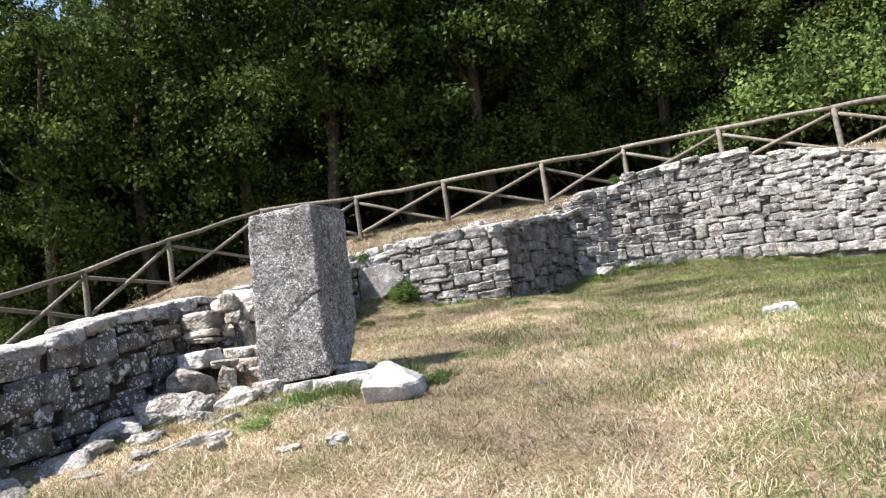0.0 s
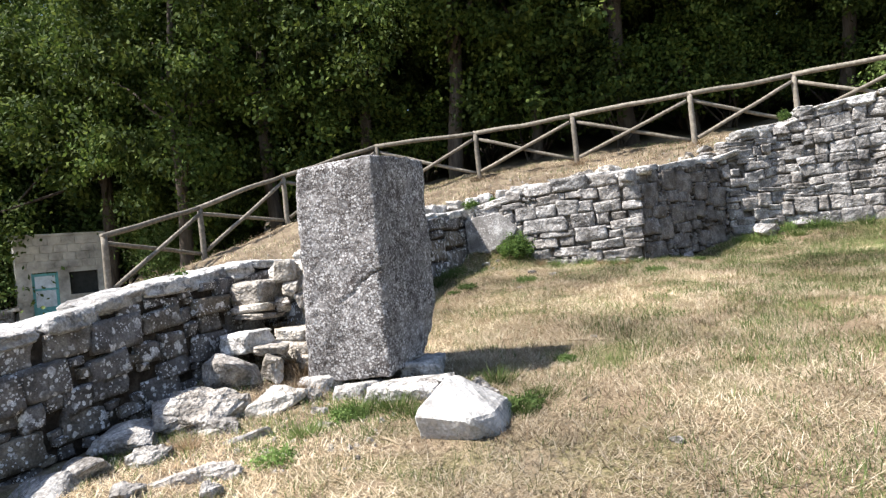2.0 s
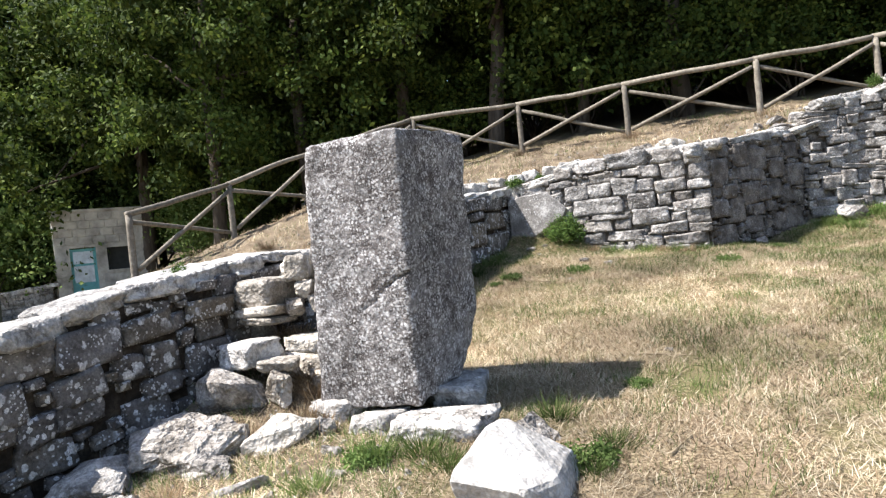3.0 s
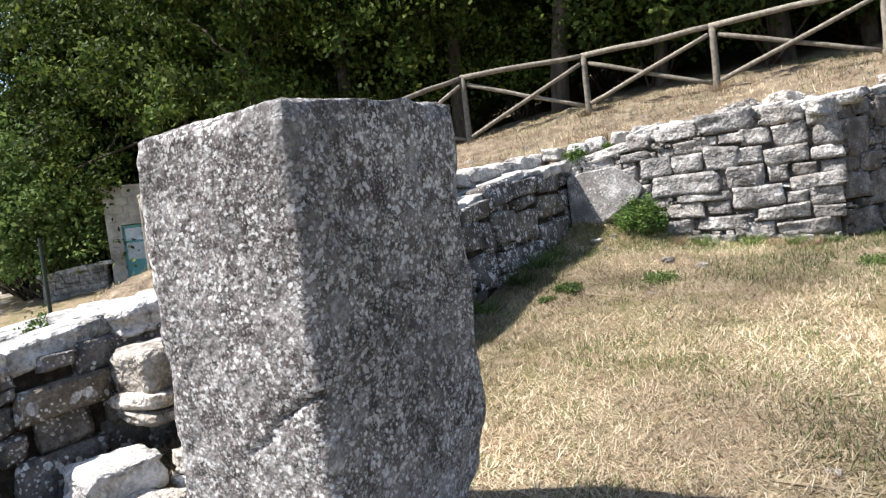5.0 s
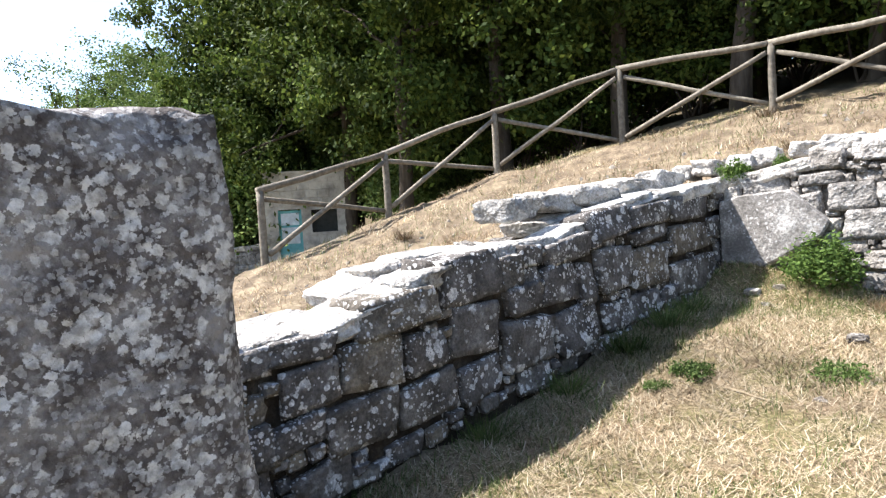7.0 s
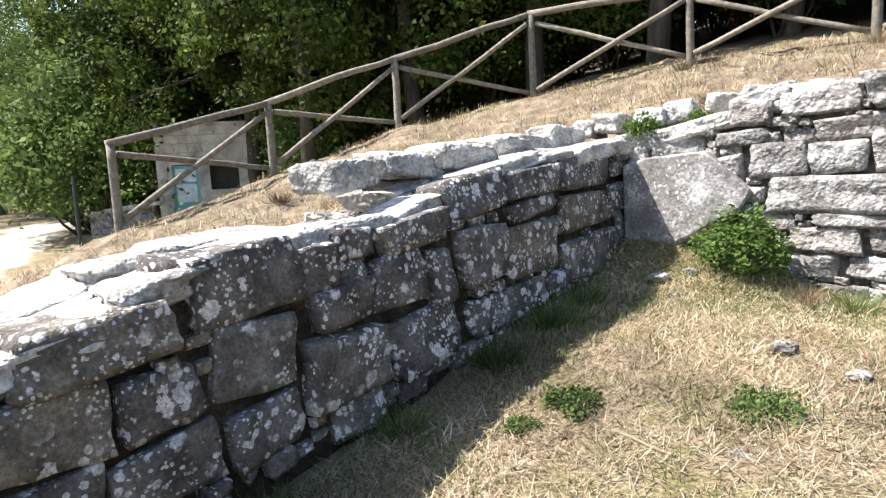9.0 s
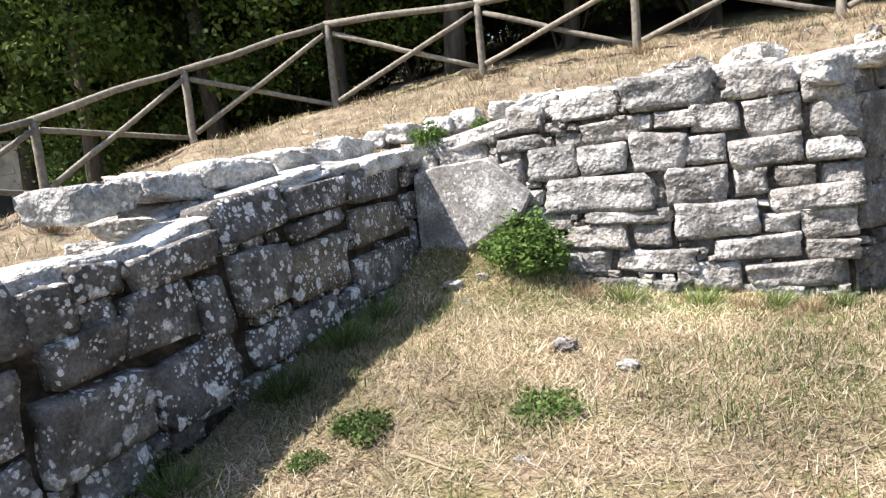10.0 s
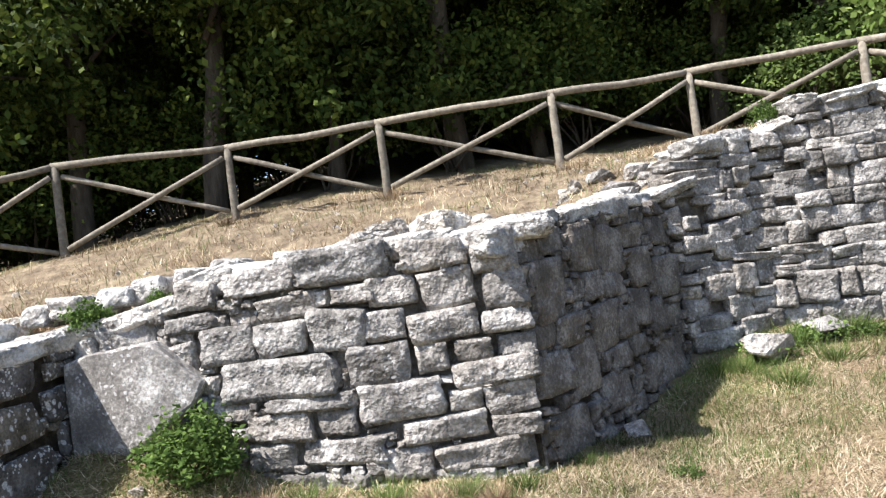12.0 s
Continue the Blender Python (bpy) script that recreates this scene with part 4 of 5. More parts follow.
def plain(name, c, rough=0.8, var=0.25, scale=6.0, spec=0.2):
    m = Mat(name, rough, spec)
    k = m.ramp(m.noise(scale, 5, 0.65), [(0.3, tuple(x * (1 - var) for x in c)), (0.7, tuple(min(1, x * (1 + var)) for x in c))])
    m.colour(k)
    return m.bump(m.noise(scale * 6, 4, 0.6), 0.3, 0.01).m


PLASTER = plain("stained_cement", (0.36, 0.345, 0.31), 0.95, 0.5, 1.6)
TEAL = plain("teal_paint", (0.12, 0.33, 0.34), 0.55, 0.2, 5)
DARK_METAL = plain("dark_metal", (0.025, 0.035, 0.03), 0.5, 0.2, 9)
INSIDE = plain("painted_dark_interior", (0.03, 0.032, 0.03), 0.9)
PALE_BLUE = plain("weathered_poster", (0.5, 0.56, 0.6), 0.7, 0.3, 4)


def build_hut():
    hut = thing("hut", (-19.45, 21.1, 0.75), "small stained cement-block hut with a teal door", "hut", rz=48)
    w, d, h, t = 3.3, 3.2, 3.75, 0.25
    door = (0.46, 1.3, 0.55, 2.45)
    win = (1.66, 2.6, 1.55, 2.4)
    bm = bmesh.new()
    xs = [0, door[0], door[1], win[0], win[1], w]
    box_bm(bm, (xs[0], 0, 0), (xs[1], t, h))
    box_bm(bm, (xs[1], 0, door[3]), (xs[2], t, h))
    box_bm(bm, (xs[1], 0, 0), (xs[2], t, door[2]))
    box_bm(bm, (xs[2], 0, 0), (xs[3], t, h))
    box_bm(bm, (xs[3], 0, win[3]), (xs[4], t, h))
    box_bm(bm, (xs[3], 0, 0), (xs[4], t, win[2]))
    box_bm(bm, (xs[4], 0, 0), (xs[5], t, h))
    part("front_wall", bm_mesh("front_wall", bm, PLASTER), hut)
    part("side_wall", box_mesh("side_wall", (0, t, 0), (t, d, h - 0.003), PLASTER), hut)
    part("side_wall", box_mesh("side_wall", (w - t, t, 0), (w, d, h - 0.003), PLASTER), hut)
    part("back_wall", box_mesh("back_wall", (t, d - t, 0), (w - t, d, h - 0.003), PLASTER), hut)
    part("roof", box_mesh("roof", (-0.06, -0.06, h), (w + 0.06, d + 0.06, h + 0.09), PLASTER, 0.02), hut)
    leaf = part("door", box_mesh("door", (door[0] + 0.03, 0.12, door[2]), (door[1] - 0.03, 0.16, door[3] - 0.03), TEAL), hut, None, "teal painted metal door")
    for z0, z1, m in ((1.2, 1.8, PALE_BLUE), (1.88, 2.32, PALE_BLUE), (0.65, 1.12, TEAL)):
        part("panel", box_mesh("panel", (door[0] + 0.1, 0.105, z0), (door[1] - 0.1, 0.118, z1), m, 0.004), leaf)
    for x0, x1, z0, z1 in ((door[0], door[0] + 0.03, door[2], door[3]), (door[1] - 0.03, door[1], door[2], door[3])):
        part("jamb", box_mesh("jamb", (x0, 0.06, z0), (x1, 0.18, z1), TEAL), leaf)
    # Near-black sheet across the opening: the unlit room is put in as colour.
    opening = part("window", box_mesh("window", (win[0], 0.2, win[2]), (win[1], 0.24, win[3]), INSIDE), hut, None, "dark unglazed window")
    part("sill", box_mesh("sill", (win[0] - 0.05, -0.06, win[2] - 0.06), (win[1] + 0.05, 0.12, win[2] + 0.02), PLASTER, 0.01), opening)
    rnd = random.Random(3)
    blocks = shared(lambda i: rough_block(i + 400, PLASTER, 1, 0.02, 0.03), 4)
    for k in range(13):
        z = 0.14 + k * 0.285
        x = -0.1 if k % 2 else -0.28
        while x < w:
            a, b = max(x, 0.0), min(x + 0.42, w)
            clear = all(b < o[0] - 0.02 or a > o[1] + 0.02 or z + 0.14 < o[2] or z - 0.14 > o[3] for o in (door, win))
            if b - a > 0.1 and clear and z < h - 0.12:
                part("block", rnd.choice(blocks), hut, pose((a + b) / 2, 0.0, z) @ Matrix.Diagonal(((b - a) * 0.97, 0.05 + rnd.uniform(0, 0.015), 0.272, 1)))
            x += 0.44


build_hut()


def small_wall():
    line = [(-21.2, 19.7), (-19.5, 20.9)]
    stone_wall("wall_hut", line, ([-22, -19], [0.8, 0.8]), ([-22, -19], [1.7, 2.1]), 5, (0.25, 0.5), 0.4, "lit", "low rubble wall beside the hut", 41, 0.04)


small_wall()


def track_post():
    x, y = -17.4, 17.0
    ob = thing("track_post", (x, y, gz(x, y)), "thin dark metal post beside the white track", "post")
    part("shaft", bm_mesh("shaft", pole((0, 0, -0.2), (0.02, 0, 2.0), 0.055, 0.05, 3, 8, 3), DARK_METAL), ob)
    part("cap", box_mesh("cap", (-0.05, -0.07, 1.98), (0.09, 0.07, 2.03), DARK_METAL, 0.01), ob)


track_post()


def edging():
    for i, (a, b) in enumerate((((-11.6, 13.1), (-10.2, 14.0)), ((-10.1, 14.1), (-9.2, 14.7)))):
        za, zb = gz(*a) + 0.07, gz(*b) + 0.07
        ob = new("edging_log", bm_mesh("edging_log", pole((0, 0, 0), (b[0] - a[0], b[1] - a[1], zb - za), 0.11, 0.1, i + 5), WOOD, True))
        ob.location = (*a, za)
        tagged(ob, "dark weathered log lying along the track edge", "log", "edging logs")


edging()


# ---- loose stones ----
def hull_stone(name, pts, material, label, category, cuts=3, rough=0.012, group=""):
    """A broken stone as the worn hull of a few corners; its origin lies at its foot."""
    lo = Vector((sum(p[0] for p in pts) / len(pts), sum(p[1] for p in pts) / len(pts), min(p[2] for p in pts)))
    bm = bmesh.new()
    for p in pts:
        bm.verts.new(Vector(p) - lo)
    res = bmesh.ops.convex_hull(bm, input=bm.verts[:])
    bmesh.ops.delete(bm, geom=[g for g in res["geom_interior"] if isinstance(g, bmesh.types.BMVert)], context="VERTS")
    bmesh.ops.bevel(bm, geom=bm.edges[:], offset=0.012, segments=1, affect="EDGES")
    bmesh.ops.triangulate(bm, faces=bm.faces[:])
    bmesh.ops.subdivide_edges(bm, edges=[e for e in bm.edges if e.calc_length() > 0.06], cuts=cuts, use_grid_fill=True)
    for v in bm.verts:
        v.co += v.co.normalized() * noise.fractal(v.co * 14 + lo, 1.0, 2.0, 4) * rough
    ob = new(name, bm_mesh(name, bm, material))
    ob.location = lo
    return tagged(ob, label, category, group)


hull_stone("fallen_stone", [(-0.69, 4.61, 0.93), (-0.42, 4.555, 0.93), (-0.24, 4.62, 0.93), (-0.22, 4.98, 0.95), (-0.68, 5.05, 0.95), (-0.7, 4.52, 1.13), (-0.4, 4.46, 1.1), (-0.3, 4.58, 1.1),
                            (-0.27, 4.9, 1.1), (-0.58, 4.72, 1.255), (-0.52, 4.84, 1.265), (-0.62, 4.95, 1.2)], CUT, "angular pale limestone block fallen on the grass", "stone", 3, 0.008)
hull_stone("leaning_slab", [(-1.47, 11.0, 1.86), (-1.47, 11.0, 2.46), (-1.3, 10.95, 2.5), (-0.94, 10.85, 2.52), (-0.69, 10.82, 2.28), (-0.74, 10.82, 2.18), (-1.1, 10.9, 2.0), (-1.3, 10.95, 1.86),
                            (-1.47, 11.15, 1.86), (-1.47, 11.15, 2.46), (-0.94, 11.02, 2.52), (-0.69, 10.98, 2.28), (-0.74, 10.98, 2.18), (-1.1, 11.05, 1.9)], SLAB,
           "large smooth grey slab leaning in the corner of the walls", "slab", 4, 0.006)
hull_stone("white_stone", [(2.5, 5.5, 1.05), (2.52, 5.7, 1.05), (2.85, 5.48, 1.05), (2.86, 5.68, 1.05), (2.56, 5.54, 1.17), (2.8, 5.52, 1.18), (2.8, 5.66, 1.19), (2.6, 5.66, 1.17)], CAPS,
           "flat white stone bedded in the grass", "stone", 3, 0.02)

BOULDERS = {"rubble": shared(lambda i: boulder(i + 3, RUBBLE, 2, 0.5), 8), "pale": shared(lambda i: boulder(i + 23, ROCK, 3, 0.75), 6), "grey": shared(lambda i: boulder(i + 43, STONE), 6)}
jit = random.Random(31)


def loose(kind, x, y, z, w, d, h, rz=0.0, tilt=0.0, label="", name="loose_stone", group="fallen stones", category="stone"):
    ob = new(name, jit.choice(BOULDERS[kind]))
    ob.matrix_basis = pose(x, y, z, jit.uniform(-6, 6), tilt, rz + jit.uniform(-12, 12)) @ Matrix.Diagonal((w * 1.08, d * 1.08, h * 1.08, 1))
    return tagged(ob, label or "broken limestone lump fallen from the ruined wall", category, group)


def block_stone(x, y, z, w, d, h, rz=0.0, tilt=0.0, label="", kind="cap", name="footing_stone", group="footing stones"):
    ob = new(name, jit.choice(BLOCKS[kind]))
    ob.matrix_basis = pose(x, y, z, jit.uniform(-3, 3), tilt, rz) @ Matrix.Diagonal((w, d, h, 1))
    return tagged(ob, label or "rough limestone footing stone beneath the upright block", "stone", group)


# footing under the block
block_stone(-0.93, 5.28, 1.07, 0.44, 0.3, 0.19, -6)
block_stone(-1.28, 5.36, 1.08, 0.22, 0.26, 0.16, -12)
block_stone(-1.3, 5.95, 1.1, 0.6, 0.5, 0.24, -12)
block_stone(-0.95, 5.8, 1.1, 0.3, 0.5, 0.26, 4)
block_stone(-1.55, 5.55, 1.12, 0.26, 0.34, 0.16, -20)
loose("pale", -0.47, 5.18, 1.1, 0.3, 0.26, 0.24, 20)
# stepped remains between the wall and the block
STEP = "squared rubble stone in the stepped remains of a cross wall"
for x, y, z, w, d, h, rz, kind in ((-2.25, 6.02, 1.78, 0.29, 0.3, 0.19, -10, "warm"), (-2.24, 5.98, 1.675, 0.32, 0.3, 0.06, -8, "warm"), (-2.22, 5.97, 1.62, 0.28, 0.3, 0.05, -14, "warm"), (-2.02, 6.06, 1.93, 0.15, 0.24, 0.17, 14, "warm"),
                                   (-1.88, 5.9, 1.47, 0.25, 0.26, 0.1, -12, "warm"), (-1.66, 5.9, 1.46, 0.18, 0.26, 0.12, -8, "warm"), (-1.86, 5.86, 1.35, 0.3, 0.28, 0.13, -10, "warm"), (-1.7, 5.82, 1.24, 0.28, 0.3, 0.18, -6, "warm"),
                                   (-1.95, 5.58, 1.4, 0.2, 0.2, 0.06, 16, "warm"), (-2.0, 6.34, 1.86, 0.5, 0.36, 0.3, -10, "warm"), (-1.72, 6.3, 1.55, 0.4, 0.4, 0.36, -10, "warm"), (-2.17, 5.66, 1.46, 0.31, 0.28, 0.15, -24, "cap")):
    block_stone(x, y, z, w, d, h, rz, jit.uniform(-5, 5), STEP, kind, "step_stone", "cross wall stones")
for x, y, z, w, d, h, rz, kind in ((-1.95, 6.0, 1.8, 0.14, 0.16, 0.14, 0, "rubble"), (-2.02, 5.98, 1.69, 0.15, 0.16, 0.12, 30, "pale"), (-1.9, 5.99, 1.69, 0.11, 0.14, 0.14, 60, "rubble"), (-1.84, 6.1, 1.82, 0.16, 0.2, 0.2, 10, "rubble"),
                                   (-2.18, 5.44, 1.29, 0.42, 0.34, 0.32, -20, "grey"), (-1.92, 5.5, 1.29, 0.18, 0.22, 0.24, 24, "rubble"), (-2.42, 6.2, 1.5, 0.24, 0.3, 0.36, 0, "grey")):
    loose(kind, x, y, z, w, d, h, rz, 0, STEP, "step_stone", "cross wall stones")
# fallen pieces in front
for x, y, z, w, d, h, rz, kind, tilt in ((-2.1, 5.02, 1.08, 0.66, 0.42, 0.36, 8, "pale", 6), (-2.02, 4.84, 1.0, 0.4, 0.3, 0.22, 30, "pale", 0), (-1.74, 5.14, 1.12, 0.46, 0.22, 0.2, 24, "rubble", -24), (-1.54, 5.24, 1.08, 0.13, 0.12, 0.2, 50, "pale", 0),
                                         (-1.72, 4.72, 1.0, 0.38, 0.14, 0.12, 26, "grey", -18), (-2.14, 4.5, 0.97, 0.3, 0.22, 0.2, 0, "pale", 0), (-1.74, 4.2, 0.94, 0.56, 0.22, 0.12, 26, "pale", -6), (-1.56, 4.06, 0.92, 0.16, 0.14, 0.14, 0, "pale", 0),
                                         (-2.02, 4.08, 0.93, 0.26, 0.22, 0.12, 0, "pale", 0), (-0.77, 3.85, 0.91, 0.15, 0.12, 0.12, 0, "pale", 0), (-1.05, 3.86, 0.9, 0.18, 0.14, 0.06, 0, "rubble", 0), (-1.88, 3.84, 0.9, 0.16, 0.12, 0.1, 0, "pale", 0),
                                         (-1.3, 4.86, 1.02, 0.12, 0.1, 0.09, 0, "rubble", 0), (-1.42, 5.05, 1.05, 0.13, 0.12, 0.1, 0, "pale", 0), (-1.2, 5.0, 1.04, 0.1, 0.1, 0.1, 0, "grey", 0), (-2.42, 4.7, 1.05, 0.4, 0.34, 0.2, 10, "grey", 0),
                                         (-2.36, 4.36, 0.98, 0.4, 0.34, 0.18, 0, "grey", 0), (-2.5, 4.1, 0.95, 0.4, 0.4, 0.2, 0, "grey", 0), (-2.3, 4.95, 1.12, 0.3, 0.3, 0.2, 40, "grey", 0), (-2.6, 3.7, 0.88, 0.4, 0.4, 0.2, 30, "grey", 0),
                                         (-2.2, 3.9, 0.9, 0.24, 0.2, 0.12, 0, "grey", 0), (-2.0, 4.86, 1.02, 0.2, 0.14, 0.1, 0, "rubble", 0), (-1.4, 4.6, 0.97, 0.14, 0.1, 0.06, 0, "rubble", 0), (-1.6, 4.45, 0.96, 0.12, 0.1, 0.06, 0, "pale", 0)):
    loose(kind, x, y, z, w, d, h, rz, tilt)
loose("grey", -1.47, 11.22, 2.45, 0.22, 0.24, 0.5, 0, 0, STEP, "step_stone", "cross wall stones")
# by the tall wall and in the grass
loose("grey", 2.82, 11.85, 1.84, 0.36, 0.3, 0.26, 0, 10, "pale rock lying in green weeds below the wall")
loose("grey", 3.35, 12.0, 1.9, 0.34, 0.26, 0.14, 0, 0, "pale rock lying in green weeds below the wall")
loose("grey", 1.6, 11.1, 1.62, 0.16, 0.13, 0.12)
for x, y, s in ((-0.46, 9.78, 0.14), (-0.21, 9.6, 0.11), (1.1, 9.6, 0.05), (-0.56, 8.9, 0.07), (0.2, 6.6, 0.06), (0.5, 4.4, 0.07), (-1.15, 10.55, 0.14), (-1.0, 10.62, 0.1), (-1.05, 10.4, 0.07), (1.6, 5.0, 0.08)):
    loose("pale", x, y, gz(x, y) + s * 0.12, s, s * 0.8, s * 0.5, 0, 0, "small white stone on the dry grass", "pebble", "pebbles")
# tumbled stones along the top of the bank
for i in range(170):
    line, lo, hi = jit.choice(((FRONT, 0.1, 1.0), (SIDE, 0.0, 1.0), (SIDE, 0.0, 1.0), (LEFT, 0.86, 1.0), (LEFT, 0.8, 1.0), (RIGHT, 0.0, 0.12)))
    p, t = along(line, length(line) * jit.uniform(lo, hi))
    back = jit.uniform(0.65, 1.25 if i % 3 else 2.0)
    x, y = p.x - t.y * back, p.y + t.x * back
    if yard_side(np.array([x]), np.array([y]))[0] > -0.55:
        continue
    s = jit.uniform(0.08, 0.2) if i % 4 else jit.uniform(0.2, 0.36)
    loose(jit.choice(("pale", "pale", "rubble", "grey")), x, y, gz(x, y) + s * 0.1, s * 1.2, s, s * 0.7, jit.uniform(0, 360), 0, "tumbled limestone piece on the bank behind the wall", "bank_stone", "bank stones")
for x, y, s in ((-2.55, 11.75, 0.3), (-2.25, 11.95, 0.26), (-2.95, 12.3, 0.2), (-1.6, 12.0, 0.32), (-1.25, 11.95, 0.28), (-3.3, 11.4, 0.22), (-3.6, 12.6, 0.16), (-4.2, 12.4, 0.22), (-4.9, 13.2, 0.2)):
    loose("rubble", x, y, gz(x, y) + s * 0.15, s * 1.15, s, s * 0.8, 0, 0, "tumbled limestone piece on the bank behind the wall", "bank_stone", "bank stones")

for a, b, za, zb, n in (((-2.36, 8.9), (-1.86, 11.2), 2.54, 2.74, 6), ((-2.0, 11.75), (-0.6, 11.8), 2.8, 2.95, 6), ((-0.4, 11.75), (1.15, 11.55), 2.93, 2.95, 6), ((1.3, 11.6), (2.3, 12.75), 2.95, 3.15, 6)):
    for i in range(n):
        k = (i + 0.5) / n
        w = math.dist(a, b) / n
        x, y = a[0] + (b[0] - a[0]) * k + jit.uniform(-0.06, 0.06), a[1] + (b[1] - a[1]) * k + jit.uniform(-0.06, 0.06)
        z = max(gz(x, y) - 0.02, za + (zb - za) * k - 0.065)
        block_stone(x, y, z, w * jit.uniform(0.75, 1.05), 0.3 * jit.uniform(0.8, 1.2), 0.13 * jit.uniform(0.8, 1.2), math.degrees(math.atan2(b[1] - a[1], b[0] - a[0])) + jit.uniform(-14, 14), jit.uniform(-6, 6),
                    "white limestone block of the wall's rear course", "cap", "rear_stone", "rear course stones")


def gravel(name, label, count, box, test, size, material, seed):
    """Small angular chips of stone, too many to count, as one mesh."""
    rng = np.random.default_rng(seed)
    x, y = rng.uniform(box[0], box[1], count), rng.uniform(box[2], box[3], count)
    keep = test(x, y)
    x, y = x[keep], y[keep]
    n = len(x)
    z = ground_z(x, y) + rough_z(x, y)
    s = size[0] + (size[1] - size[0]) * rng.uniform(0, 1, n) ** 2.5
    base = np.array([(-1, -0.8, -1), (0.7, -1, -1), (1, 0.6, -1), (-0.4, 1, -1), (-0.5, -0.3, 0.7), (0.35, -0.5, 1), (0.4, 0.3, 0.6), (-0.25, 0.45, 0.9)], float) * 0.5
    v = base[None] * rng.uniform(0.3, 1.2, (n, 8, 3)) * s[:, None, None] * np.array([1.2, 1.0, 0.7])
    a = rng.uniform(0, 2 * math.pi, n)
    v = np.stack([v[..., 0] * np.cos(a)[:, None] - v[..., 1] * np.sin(a)[:, None], v[..., 0] * np.sin(a)[:, None] + v[..., 1] * np.cos(a)[:, None], v[..., 2]], -1)
    v += np.stack([x, y, z + s * 0.1], 1)[:, None]
    f = np.array([(0, 3, 2, 1), (4, 5, 6, 7), (0, 1, 5, 4), (1, 2, 6, 5), (2, 3, 7, 6), (3, 0, 4, 7)])
    faces = (f[None] + (np.arange(n) * 8)[:, None, None]).reshape(-1, 4)
    me = bpy.data.meshes.new(name)
    me.from_pydata(v.reshape(-1, 3).tolist(), [], faces.tolist())
    me.materials.append(material)
    tagged(new(name, me), label, "gravel", "", "stuff")


gravel("bank_gravel", "limestone chips scattered over the earthy bank", 1900, (-9, 9, 7, 18), lambda x, y: (yard_side(x, y) < -0.6) & (yard_side(x, y) > -5.5) & (np.sin(x * 2.3 + y) + np.cos(y * 1.9 - x) > -0.9), (0.015, 0.1), RUBBLE, 12)
gravel("rubble_gravel", "limestone chips on the bare earth below the ruined wall", 520, (-2.7, -0.9, 3.6, 6.3), lambda x, y: (yard_side(x, y) > 0.0) & (np.hypot(x + 2.0, y - 5.0) < 1.35), (0.008, 0.06), RUBBLE, 13)


# ---- herbs ----
def herb_thing(seed, name, label, spread, height, clumps, per, leaf, material=HERB, category="plant", group=""):
    rng = np.random.default_rng(seed)
    ob = thing(name, (0, 0, 0), label, category, group)
    a = rng.uniform(0, 2 * math.pi, clumps)
    lobe = np.array([0.85 + 0.55 * noise.noise((math.cos(t) * 1.3 + seed, math.sin(t) * 1.3, 0)) for t in a])
    r = np.sqrt(rng.uniform(0, 1, clumps)) * spread * lobe
    z = height * rng.uniform(0.2, 1.0, clumps) ** 0.8 * (1 - 0.55 * (r / (spread * lobe)) ** 2) * (0.7 + 0.5 * lobe)
    c = np.stack([r * np.cos(a), r * np.sin(a), z], 1)
    part("leaves", quads_mesh("leaves", leaves(c, np.full(clumps, spread * 0.3), per, leaf, rng, 0.1), material), ob)
    bm = bmesh.new()
    for i in range(min(clumps, 16)):
        limb(bm, (c[i][0] * 0.3, c[i][1] * 0.3, -0.03), c[i], 0.004, 0.002, 4, 0.02, seed + i, 2)
    part("stalk_cluster", bm_mesh("stalk_cluster", bm, HERB), ob)
    return ob


nettle = herb_thing(301, "nettle_bush", "lush green nettle bush at the foot of the wall", 0.3, 0.4, 90, 40, (0.018, 0.05))
nettle.matrix_basis = pose(-0.72, 10.64, gz(-0.72, 10.64) + 0.02)
nettle.scale = (0.92, 0.7, 0.72)
topherb = herb_thing(302, "wall_herb", "green herb rooted on the wall top", 0.17, 0.2, 60, 24, (0.015, 0.04), HERB, "plant", "wall herbs")
topherb.matrix_basis = pose(-1.36, 11.15, 2.63)
topherb.scale = (0.75, 0.75, 0.75)
for x, y, z, k in ((-1.05, 11.35, 2.7, 0.4), (-2.85, 5.95, 1.9, 0.5), (-3.05, 5.7, 1.8, 0.4), (3.45, 12.5, 3.5, 0.6)):
    ob = copy_thing(topherb, pose(x, y, z, 0, 0, x * 90))
    ob.scale = (k, k, k * 1.3)
WEED = "low bright-green weed patch in the dry grass"
weed = herb_thing(303, "weed", WEED, 0.13, 0.045, 70, 18, (0.008, 0.026), WEEDS, "plant", "weeds")
weed.matrix_basis = pose(-1.18, 9.06, gz(-1.18, 9.06))
weed_b = herb_thing(304, "weed", WEED, 0.16, 0.045, 60, 16, (0.008, 0.028), WEEDS, "plant", "weeds")
weed_b.matrix_basis = pose(-0.5, 9.2, gz(-0.5, 9.2))
for i, (x, y, k) in enumerate(((1.0, 9.62, 1.0), (-1.32, 8.85, 0.6), (1.61, 10.48, 0.7), (-0.2, 4.95, 1.0), (2.9, 11.95, 1.5), (3.3, 12.05, 1.6), (3.7, 12.05, 1.3),
                               (-1.2, 4.95, 1.0), (-1.4, 4.4, 0.9), (0.0, 5.9, 0.7), (4.6, 11.9, 1.0))):
    ob = copy_thing(weed if i % 2 else weed_b, pose(x, y, gz(x, y), 0, 0, i * 77))
    ob.scale = (k, k, k)


